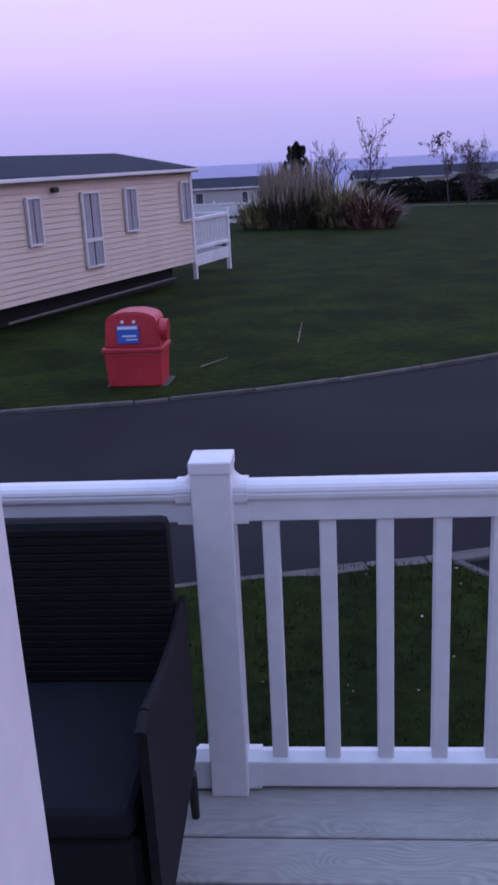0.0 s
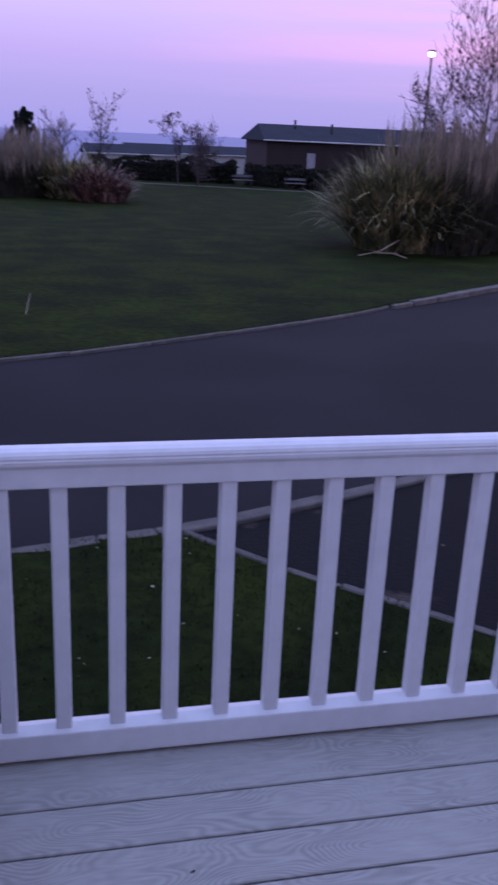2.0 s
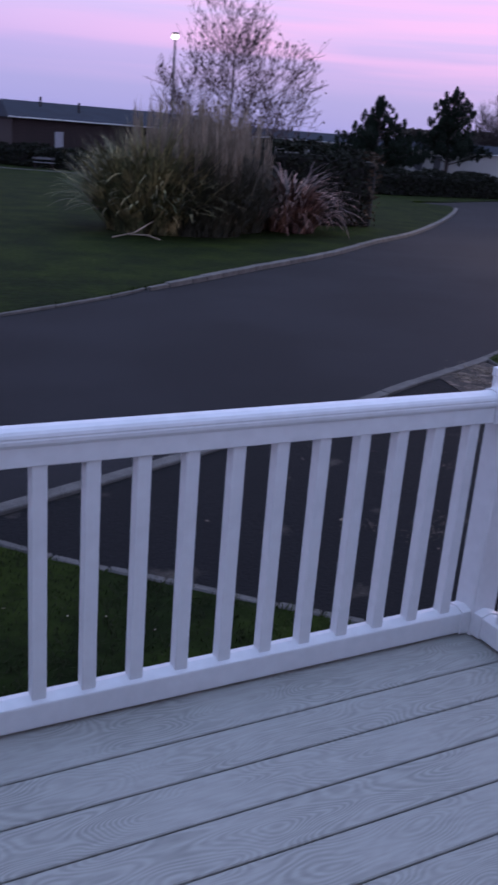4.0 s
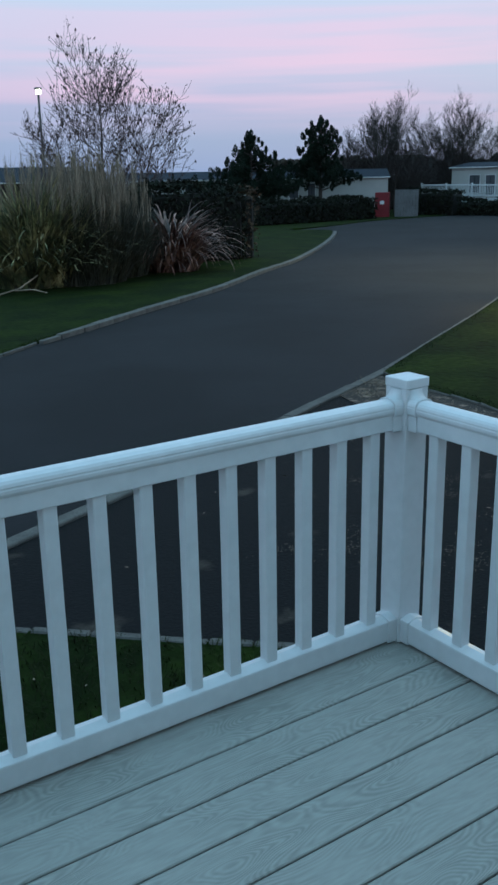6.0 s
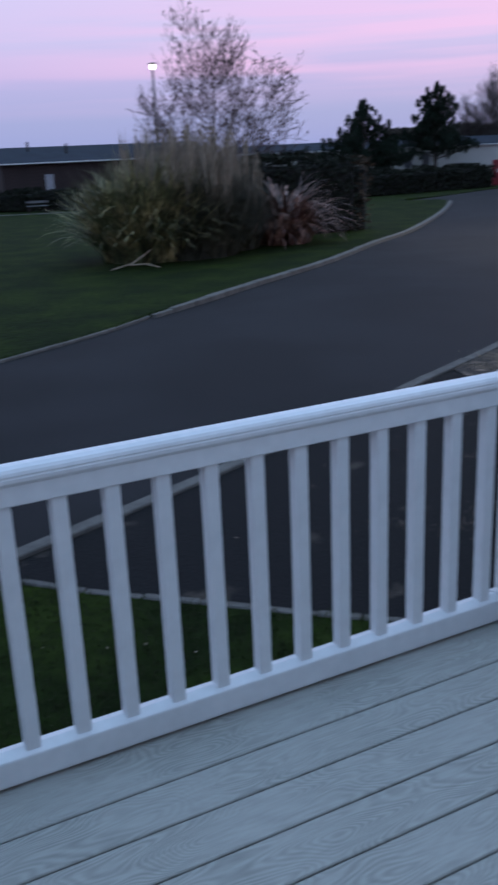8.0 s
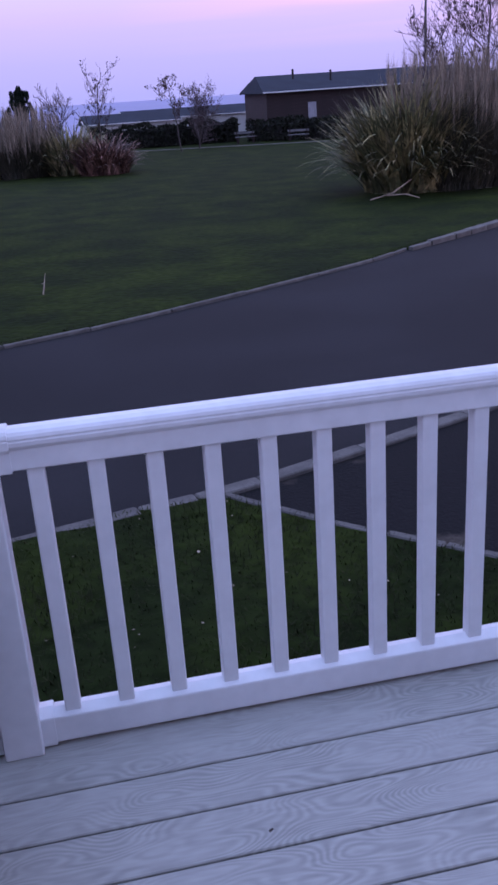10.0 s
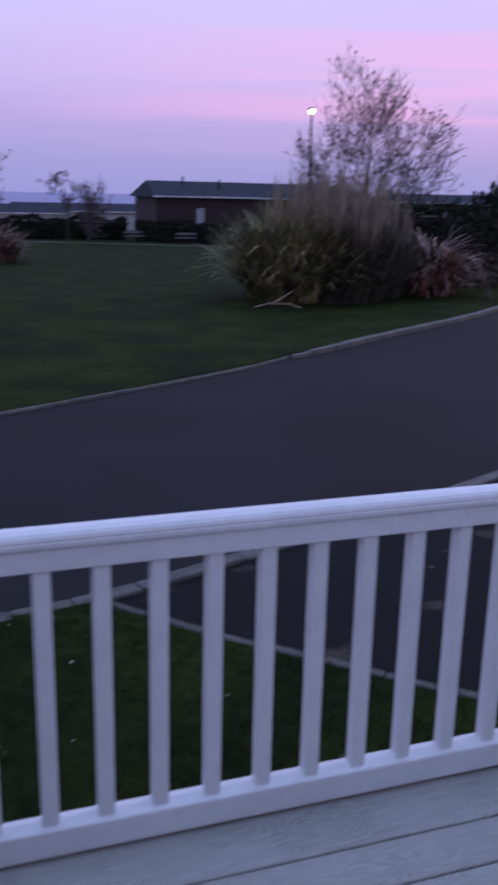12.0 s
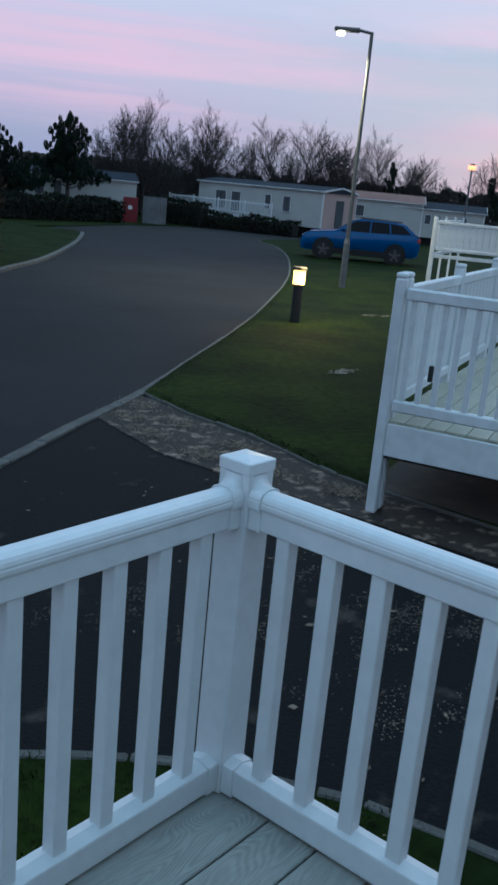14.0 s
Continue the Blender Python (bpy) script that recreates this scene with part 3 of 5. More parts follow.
kerb_run("kerb_far", [p for p in far_line if -14 < p[0] < 5.0], 0.045, 0.036, "thin worn concrete edging flush with the lawn")
kerb_run("kerb_raised", [(x + 0.05, y - 0.06) for x, y in smooth_line(FAR_KERB, 0.45) if 4.75 < x and y < 28.9], 0.15, lambda x: 0.036 + 0.040 * min(max((x - 4.7) / 1.1, 0.0), 1.0), "raised pale concrete kerb round the planted bed")
kerb_run("kerb_near", [p for p in near_line if -14 < p[0] < 38], 0.11, 0.022, "flush weathered concrete kerb along the near road edge")
kerb_run("kerb_pad", [p for p in pad_curve if p[1] > -3], 0.055, 0.028, "thin concrete edging between grass and parking bay")
kerb_run("kerb_verge", [p for p in verge_curve if p[1] > -1], 0.03, 0.028, "thin concrete edging beside the leaf litter")

# ---- the decking the camera stands on ----
S = 0.130
CORNER = 2.238
deck = tagged(empty("floor_decking"), "pale grey composite decking boards with wood grain", "decking", kind="structure")
X0, X1 = -3.2, 2.30
board_bm = boxed((0, -0.0695, -0.024), (X1 - X0, 0.0695, 0), 0.003)
board_mesh = bpy.data.meshes.new("board")
board_bm.to_mesh(board_mesh)
board_bm.free()
board_mesh.materials.append(M["deck"])
part("edge_board", boxed((X0, -0.1925, -0.024), (X1, 0.0945, 0), 0.003), M["deck"], deck)
for i in range(2, 17):
    ob = new("board", board_mesh)
    ob.location = (X0, 0.022 - 0.145 * i, 0)
    ob.parent = deck
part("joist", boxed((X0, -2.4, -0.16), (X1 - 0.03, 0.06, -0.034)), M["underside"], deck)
part("fascia", boxed((X0, 0.097, -0.20), (X1 + 0.02, 0.115, -0.002), 0.004), M["upvc"], deck, "white plastic fascia board")
part("fascia", boxed((X1 + 0.004, -2.4, -0.20), (X1 + 0.022, 0.095, -0.002), 0.004), M["upvc"], deck, "white plastic fascia board")
for x in (-3.0, -1.4, 0.0, 2.2):
    part("support_leg", boxed((x - 0.05, -0.06, ground_z(x, 0) - 0.05), (x + 0.05, 0.04, -0.16)), M["underside"], deck)
deck_spot = tagged(part("leaf_scrap", boxed((-0.006, -0.003, 0), (0.006, 0.003, 0.002), 0.001), M["bark"]), "tiny brown leaf scrap on the decking", "debris")
deck_spot.matrix_world = pose(0.52, -0.437, 0.0005, 0, 0, 35)

TOP_PROFILE = [(-0.0245, 0.729), (-0.0262, 0.732), (-0.0262, 0.777), (-0.0300, 0.7805), (-0.0338, 0.787), (-0.0342, 0.795), (-0.0328, 0.7985),
               (-0.0332, 0.803), (-0.0305, 0.810), (-0.0270, 0.8140), (-0.0250, 0.8165), (-0.012, 0.822), (0.0, 0.823)]
TOP_PROFILE = TOP_PROFILE + [(-a, u) for a, u in TOP_PROFILE[-2::-1]]
BOT_PROFILE = [(-0.031, 0.013), (-0.033, 0.019), (-0.033, 0.080), (-0.0315, 0.0840), (0.0, 0.094), (0.0315, 0.0840), (0.033, 0.080), (0.033, 0.019), (0.031, 0.013)]


def grown(profile, amount):
    mid = sum(u for _, u in profile) / len(profile)
    return [(a + math.copysign(amount, a) if a else a, u + math.copysign(amount, u - mid)) for a, u in profile]


def railing(name, start, turn, count, first, length, label, mat="upvc", pitch=S):
    """A bay of railing along its own x: two rails, brackets and balusters."""
    r = tagged(empty(name, start, turn), label, "railing", group="deck railings")
    part("top_rail", swept(TOP_PROFILE, (0.05, 0, 0), (length - 0.05, 0, 0)), M[mat], r)
    part("bottom_rail", swept(BOT_PROFILE, (0.05, 0, 0), (length - 0.05, 0, 0)), M[mat], r)
    for profile in (TOP_PROFILE, BOT_PROFILE):
        for a, b in ((0.047, 0.082), (length - 0.082, length - 0.047)):
            part("bracket", swept(grown(profile, 0.0045), (a, 0, 0), (b, 0, 0)), M[mat], r)
    for a, b, z in ((0.046, 0.074, 1), (length - 0.046, length - 0.074, 1)):
        bm = bmesh.new()
        prev = None
        for k in range(7):
            th = k / 6 * math.pi / 2
            x = a + (b - a) * 1.25 * (1 - math.cos(th))
            h = 0.8565 - 0.036 * math.sin(th)
            ring = [bm.verts.new((x, -0.032, 0.80)), bm.verts.new((x, -0.024, h)), bm.verts.new((x, 0.024, h)), bm.verts.new((x, 0.032, 0.80))]
            if prev:
                for j in range(3):
                    bm.faces.new((prev[j], prev[j + 1], ring[j + 1], ring[j]))
            else:
                bm.faces.new(ring)
            prev = ring
        bm.faces.new(prev[::-1])
        bmesh.ops.recalc_face_normals(bm, faces=bm.faces[:])
        part("collar", bm, M[mat], r, smooth=True)
    mesh = None
    for k in range(count):
        if mesh is None:
            ob = part("baluster", boxed((-0.019, -0.019, 0.084), (0.020, 0.019, 0.735), 0.004, 2), M[mat], r)
            mesh = ob.data
        else:
            ob = new("baluster", mesh)
            ob.parent = r
        ob.location = (first + k * pitch, 0, 0)
    return r


def rail_post(place, label, height=0.890, foot=0.0, w=0.046, mat="upvc"):
    p = tagged(empty("railing_post", place), label, "post", group="deck posts")
    part("shaft", boxed((-w, -w, foot), (w, w, height - 0.035), 0.004, 2), M[mat], p)
    cap = bmesh.new()
    add_box(cap, (-w - 0.0025, -w - 0.0025, height - 0.036), (w + 0.0025, w + 0.0025, height - 0.006), 0.003, 1)
    b = bmesh.new()
    q = [b.verts.new((sx * (w + 0.0005), sy * (w + 0.0005), height - 0.0065)) for sx, sy in ((-1, -1), (1, -1), (1, 1), (-1, 1))]
    tip = b.verts.new((0, 0, height + 0.0005))
    for i in range(4):
        b.faces.new((q[i], q[(i + 1) % 4], tip))
    me = bpy.data.meshes.new("tmp")
    b.to_mesh(me)
    b.free()
    cap.from_mesh(me)
    bpy.data.meshes.remove(me)
    part("cap", cap, M[mat], p, "shallow pyramid post cap")
    return p


rail_post((0.003, -0.012, 0.0005), "white plastic railing post beside the rattan chair")
rail_post((CORNER, 0, 0.0005), "white plastic corner post of the railing")
rail_post((-17 * S, -0.012, 0.0005), "white plastic railing post beyond the rattan chair")
rail_post((CORNER, -2.25, 0.0005), "white plastic railing post beside the caravan wall")
railing("railing", (0, 0, 0), 0, 16, S, CORNER, "white plastic railing bay with sixteen square balusters", pitch=0.131)
railing("railing", (-17 * S, 0, 0), 0, 16, S - 0.02, 17 * S, "white plastic railing bay behind the rattan chair")
railing("railing", (CORNER - 0.006, 0, 0), -90, 15, 0.144, 2.25, "white plastic railing bay running back to the caravan")


# ---- rattan chair ----
def rattan_chair():
    c = tagged(empty("armchair", (-0.357, -0.40, 0.0005)), "black woven rattan armchair with a seat cushion", "chair")
    hw = 0.30
    part("backrest", boxed((-hw + 0.02, 0.215, 0.30), (hw - 0.02, 0.262, 0.80), 0.018, 2), M["rattan"], c)
    for i in range(20):
        z = 0.405 + i * 0.019
        part("weave_band", boxed((-hw + 0.022, 0.2122, z), (hw - 0.022, 0.217, z + 0.0165), 0.0018), M["rattan"], c)
    for s in (-1, 1):
        bm = bmesh.new()
        outline = [(0.25, 0.20), (0.262, 0.60), (0.235, 0.585), (0.15, 0.562), (-0.05, 0.575), (-0.20, 0.600), (-0.235, 0.59), (-0.225, 0.14)]
        x0, x1 = s * (hw - 0.018), s * hw
        a = [bm.verts.new((x0, y, z)) for y, z in outline]
        b = [bm.verts.new((x1, y, z)) for y, z in outline]
        k = len(outline)
        for i in range(k):
            bm.faces.new((a[i], a[(i + 1) % k], b[(i + 1) % k], b[i]))
        bm.faces.new(a)
        bm.faces.new(b[::-1])
        bmesh.ops.recalc_face_normals(bm, faces=bm.faces[:])
        part("arm_panel", bm, M["rattan"], c)
        arm = bmesh.new()
        pts = [(0.235, 0.588), (0.15, 0.567), (-0.05, 0.580), (-0.20, 0.606), (-0.245, 0.592)]
        for (y0, z0), (y1, z1) in zip(pts[:-1], pts[1:]):
            add_tube(arm, (s * (hw - 0.009), y0, z0), (s * (hw - 0.009), y1, z1), 0.0115, 0.0115, 8)
        part("armrest", arm, M["rattan"], c)
    part("seat", boxed((-hw + 0.035, -0.225, 0.12), (hw - 0.035, 0.215, 0.36), 0.012), M["rattan"], c)
    part("cushion", boxed((-hw + 0.04, -0.235, 0.36), (hw - 0.04, 0.20, 0.43), 0.025, 3), M["cushion"], c, "flat black seat cushion")
    for x in (-hw + 0.02, hw - 0.018):
        for y in (-0.21, 0.25):
            part("leg", tube((x, y + (0.02 if y > 0 else 0), 0), (x, y, 0.14), 0.010, 0.014), M["metal_black"], c)
    return c


rattan_chair()

# ---- the caravan behind the camera, with its open door ----
home = tagged(empty("wall_home"), "cream clad caravan wall behind the decking", "wall", kind="structure")
part("wall_panel", boxed((-6, -2.52, -0.5), (4, -2.40, 2.5)), M["clad"], home)
door = tagged(empty("door_1"), "white plastic caravan door standing wide open", "door", kind="structure")
DX, DY = DOOR
part("leaf", boxed((DX - 0.045, -2.38, 0.02), (DX, DY, 2.0), 0.004), M["upvc"], door)
part("gasket", boxed((DX - 0.032, DY + 0.001, 0.04), (DX - 0.014, DY + 0.006, 1.98)), M["fence_grey"], door, "grey rubber gasket")


# ---- the red bin ----
def red_bin():
    bx, by = -1.66, 7.30
    b = tagged(empty("litter_bin", (bx, by, ground_z(bx, by) + 0.03), -2), "faded red plastic litter bin with a blue label", "bin")
    bm = boxed((-0.325, -0.23, 0.0), (0.325, 0.23, 0.38), 0.02, 2)
    for v in bm.verts:
        k = 1 - 0.07 * (0.38 - v.co.z) / 0.38
        v.co.x *= k
        v.co.y *= k
    part("body", bm, M["red"], b)
    part("rim", boxed((-0.345, -0.25, 0.375), (0.345, 0.25, 0.425), 0.012, 2), M["red"], b)
    bm = bmesh.new()
    prof = [(-0.315, 0.42), (-0.285, 0.70), (-0.26, 0.745), (-0.20, 0.775), (-0.08, 0.80), (0.08, 0.80), (0.20, 0.775), (0.26, 0.745), (0.285, 0.70), (0.315, 0.42)]
    f = [bm.verts.new((x, -0.215 + 0.02 * (z - 0.42), z)) for x, z in prof]
    r = [bm.verts.new((x, 0.215, z)) for x, z in prof]
    k = len(prof)
    for i in range(k):
        bm.faces.new((f[i], f[(i + 1) % k], r[(i + 1) % k], r[i]))
    bm.faces.new(f)
    bm.faces.new(r[::-1])
    bmesh.ops.recalc_face_normals(bm, faces=bm.faces[:])
    bmesh.ops.bevel(bm, geom=[e for e in bm.edges if abs(e.verts[0].co.y - e.verts[1].co.y) < 0.1], offset=0.02, segments=2, affect="EDGES")
    part("hood", bm, M["red"], b, smooth=False)
    label = part("label_plate", boxed((-0.155, -0.235, 0.475), (0.085, -0.2135, 0.665), 0.004), M["blue_label"], b, "blue printed label")
    part("print_bar", boxed((-0.145, -0.2375, 0.625), (0.075, -0.2355, 0.655)), M["white_ink"], label)
    part("print_bar", boxed((-0.10, -0.2375, 0.545), (0.06, -0.2355, 0.562)), M["white_ink"], label)
    part("print_bar", boxed((-0.06, -0.2375, 0.510), (0.07, -0.2355, 0.522)), M["white_ink"], label)
    for x in (-0.09, 0.04):
        part("rivet", tube((x, -0.215, 0.70), (x, -0.225, 0.70), 0.018), M["white_ink"], b)
    part("flap", tube((0.29, -0.02, 0.58), (0.375, -0.02, 0.575), 0.125, 0.115, 18), M["red"], b, "round red side flap")
    part("base", boxed((-0.34, -0.20, -0.03), (0.36, 0.26, 0.012), 0.01), M["kerb"], b, "concrete base slab")
    return b


the_bin = red_bin()
the_bin.scale = (0.93, 0.93, 0.97)


# ---- caravans ----
def window(parent, x0, x1, z0, z1, y, s, split=0.0, mat="curtain", bars=()):
    """A framed window standing just proud of a long wall at y; s is the outward way along y."""
    w = tagged(empty("window"), "")
    w.parent = parent
    t = 0.032
    for lo, hi in (((x0, z0), (x1, z0 + t)), ((x0, z1 - t), (x1, z1)), ((x0, z0 + t), (x0 + t, z1 - t)), ((x1 - t, z0 + t), (x1, z1 - t))):
        ya, yb = sorted((y, y + s * 0.045))
        part("window_frame", boxed((lo[0], ya, lo[1]), (hi[0], yb, hi[1])), M["trim"], w)
    for z in ([split] if split else []):
        ya, yb = sorted((y, y + s * 0.045))
        part("window_frame", boxed((x0 + t, ya, z - 0.03), (x1 - t, yb, z + 0.03)), M["trim"], w)
    ya, yb = sorted((y + s * 0.012, y + s * 0.022))
    part("pane", boxed((x0 + t, ya, z0 + t), (x1 - t, yb, z1 - t)), M["pane"], w)
    if mat:
        ya, yb = sorted((y + s * 0.0225, y + s * 0.024))
        wd = (x1 - x0 - 2 * t)
        for a, b in ((0.0, 0.45), (0.54, 1.0)):
            part("blind", boxed((x0 + t + wd * a, ya, z0 + t), (x0 + t + wd * b, yb, z1 - t)), M[mat], w)
    return w


def caravan(place, turn, length, width, z0, z1, ridge, s, label, clad="clad_white", roof="roof", boards=0, end="", windows=(), end_windows=(), overhang=0.12, hip=0.0):
    """A static caravan: local x along its length, the wall seen at y = 0, its body towards s * y; heights are absolute."""
    c = tagged(empty("static_caravan", (*place, 0), turn), label, "caravan")

    def yy(a, b):
        return sorted((s * a, s * b))
    a, b = yy(0.0, width)
    part("wall", boxed((0, a, z0), (length, b, z1)), M[clad], c)
    if end:
        a, b = yy(0.02, width - 0.02)
        part("end_wall", boxed((-0.015, a, z0), (0, b, z1)), M[end], c)
    a, b = yy(0.35, width - 0.2)
    # chassis as one solid black block, painting the shade under the caravan floor
    part("chassis_shade", boxed((0.3, a, z0 - 0.5), (length - 0.3, b, z0)), M["underside"], c)
    bm = bmesh.new()
    o = overhang
    prof = [(-o, z1 - 0.03), (-o, z1 + 0.05), (width / 2, ridge), (width + o, z1 + 0.05), (width + o, z1 - 0.03)]
    f = [bm.verts.new((-o, s * y, z)) for y, z in prof]
    r = [bm.verts.new((length + o - (hip if z == ridge else 0.0), s * y, z)) for y, z in prof]
    k = len(prof)
    for i in range(k):
        bm.faces.new((f[i], f[(i + 1) % k], r[(i + 1) % k], r[i]))
    bm.faces.new(f)
    bm.faces.new(r[::-1])
    bmesh.ops.recalc_face_normals(bm, faces=bm.faces[:])
    rf = part("roof", bm, M[roof], c)
    a, b = yy(-o - 0.05, -o)
    part("gutter", boxed((-o, a, z1 - 0.025), (length + o, b, z1 + 0.035), 0.01), M["trim"], rf)
    bm = bmesh.new()
    for ya, za, yb, zb in ((-o, z1 - 0.05, width / 2, ridge - 0.06), (width + o, z1 - 0.05, width / 2, ridge - 0.06)):
        q = [(-o - 0.02, s * ya, za), (-o - 0.02, s * yb, zb), (-o - 0.02, s * yb, zb + 0.065), (-o - 0.02, s * ya, za + 0.11)]
        v1 = [bm.verts.new(p) for p in q]
        v2 = [bm.verts.new((p[0] + 0.02, p[1], p[2])) for p in q]
        for i in range(4):
            bm.faces.new((v1[i], v1[(i + 1) % 4], v2[(i + 1) % 4], v2[i]))
        bm.faces.new(v1)
        bm.faces.new(v2[::-1])
    bmesh.ops.recalc_face_normals(bm, faces=bm.faces[:])
    part("bargeboard", bm, M["trim"] if clad != "clad_wood" else M["clad_wood"], rf)
    if boards:
        h = (z1 - z0) / boards
        bm = bmesh.new()
        prof = [(0.002, 0.0), (0.017, 0.0), (0.017, 0.010), (0.006, h - 0.004), (0.002, h)]
        v = [[bm.verts.new((x, -s * p, u)) for p, u in prof] for x in (-0.02, length + 0.02)]
        for i in range(5):
            bm.faces.new((v[0][i], v[0][(i + 1) % 5], v[1][(i + 1) % 5], v[1][i]))
        bm.faces.new(v[0])
        bm.faces.new(v[1][::-1])
        bmesh.ops.recalc_face_normals(bm, faces=bm.faces[:])
        first = part("cladding_board", bm, M[clad], c)
        first.location.z = z0
        for i in range(1, boards):
            ob = new("cladding_board", first.data)
            ob.parent = c
            ob.location.z = z0 + i * h
    for y in (0.0, width):
        part("corner_trim", boxed((-0.03, s * y - 0.035, z0), (0.05, s * y + 0.035, z1 - 0.03)), M["trim"] if clad != "clad_wood" else M["clad_wood"], c)
    for win in windows:
        window(c, *win[:4], -s * 0.026, -s, win[4] if len(win) > 4 else 0, "curtain" if clad == "clad" else "blind_dark")
    for y0, y1, za, zb in end_windows:
        a, b = yy(y0, y1)
        w = part("end_door", boxed((-0.05, a, za), (-0.016, b, zb), 0.01), M["pane"], c, "dark glazed end door")
    return c


van1 = caravan((-2.22, 16.38), math.degrees(math.atan2(-0.932, -0.361)), 9.6, 3.5, -0.36, 1.40, 1.80, -1, "cream clad static caravan with a slate grey roof",
               "clad", "roof", 19, windows=[(0.08, 0.47, 0.46, 1.21), (2.06, 2.45, 0.43, 1.18), (3.22, 3.72, -0.04, 1.17, 0.40), (4.78, 5.12, 0.45, 1.16), (7.0, 7.9, 0.45, 1.16)])
part("wall_lamp", boxed((4.33, 0.026, 1.20), (4.47, 0.10, 1.28), 0.02, 2), M["metal_black"], van1, "small black outdoor lamp")
part("roof_vent", boxed((5.2, -1.0, 1.60), (5.7, -0.65, 1.71), 0.03), M["metal_black"], van1)
# low white pipe and rail under the near edge of it
part("drain_pipe", tube((0.9, 0.05, -0.56), (6.0, 0.20, -0.55), 0.022), M["kerb"], van1, "dull plastic drain pipe")


def fence(points, z_deck, height, label, legs=True, gap=0.14, closed=False, mat="upvc_old", group="caravan deck fences", posts=1.9, skirt=0.26, stout=0.05):
    """White deck fence along points: posts to the ground, rails and slats."""
    f = tagged(empty("deck_fence"), label, "fence", group=group)
    for i, ((x0, y0), (x1, y1)) in enumerate(zip(points[:-1], points[1:])):
        L = math.hypot(x1 - x0, y1 - y0)
        a = math.degrees(math.atan2(y1 - y0, x1 - x0))
        m = pose(x0, y0, z_deck, 0, 0, a)
        n = max(1, round(L / posts))
        for k in range(n + (1 if i == len(points) - 2 else 0)):
            x, y = x0 + (x1 - x0) * k / n, y0 + (y1 - y0) * k / n
            p = part("post", boxed((-stout, -stout, 0), (stout, stout, 1.0), 0.008), M[mat], f)
            zb = ground_z(x, y) + 0.01 if legs else z_deck
            p.matrix_local = pose(x, y, zb, 0, 0, a) @ Matrix.Diagonal((1, 1, z_deck + height + 0.06 - zb, 1))
            q = part("post_cap", boxed((-stout - 0.002, -stout - 0.002, 0), (stout + 0.002, stout + 0.002, 0.035), 0.014, 2), M[mat], f)
            q.matrix_local = pose(x, y, z_deck + height + 0.06, 0, 0, a)
        for lo, hi in ((height - 0.08, height), (0.06, 0.14)):
            r = part("rail", boxed((0.05, -0.03, lo), (L - 0.05, 0.03, hi), 0.01), M[mat], f)
            r.matrix_local = m
        r = part("fascia", boxed((stout, -0.02, -skirt), (L - stout, 0.02, -0.03), 0.004), M[mat], f)
        r.matrix_local = m
        w = gap - 0.006 if closed else 0.04
        slat = None
        for k in range(1, int(L / gap)):
            if slat is None:
                o = part("slat", boxed((-w / 2, -0.012, 0.14), (w / 2, 0.012, height - 0.08), 0.004), M[mat], f)
                slat = o.data
            else:
                o = new("slat", slat)
                o.parent = f
            o.matrix_local = m @ pose(k * gap, 0, 0)
    return f


# small white balcony at the end of the cream caravan
fence([(-2.28, 16.9), (-1.75, 18.7), (-3.6, 19.5)], -0.25, 0.72, "white plastic balcony fence at the end of the cream caravan", gap=0.095, stout=0.04)

# neighbouring deck with its railing
d2 = tagged(empty("neighbour_deck"), "raised neighbouring deck with pale boards and white railing", "deck")
U2 = Vector((0.234, -0.972, 0))
V2 = Vector((0.965, 0.262, 0))
P2 = Vector((5.97, 1.82, 0))
d2_turn = math.degrees(math.atan2(V2.y, V2.x))
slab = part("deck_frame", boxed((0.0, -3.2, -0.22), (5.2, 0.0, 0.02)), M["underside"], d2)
slab.matrix_local = pose(P2.x, P2.y, 0, 0, 0, d2_turn)
bm_mesh = None
for i in range(22):
    if bm_mesh is None:
        ob = part("board", boxed((0.0, -0.069, -0.02), (5.2, 0.069, 0.0), 0.003), M["deck2"], d2)
        bm_mesh = ob.data
    else:
        ob = new("board", bm_mesh)
        ob.parent = d2
    ob.matrix_local = pose(P2.x, P2.y, 0.05, 0, 0, d2_turn) @ pose(0.0, -0.075 - 0.143 * i, 0)
e2 = P2 + U2 * 3.3
f2 = P2 + V2 * 5.2
fence([(P2.x, P2.y), (e2.x, e2.y)], 0.06, 0.90, "white plastic railing of the neighbouring deck", gap=0.108, posts=3.3, stout=0.036)
fence([(P2.x + 0.12 * V2.x, P2.y + 0.12 * V2.y), (f2.x, f2.y)], 0.06, 0.90, "white boarded side of the neighbouring deck", gap=0.16, closed=True, posts=1.6, stout=0.04)
hook = tagged(part("cable_hook", boxed((-0.012, -0.02, 0.0), (0.012, 0.02, 0.13), 0.008), M["metal_black"]), "small black hook on the neighbouring deck rail", "hook")
hook.matrix_world = pose(6.9, 2.0, 0.18, 0, 0, 15)


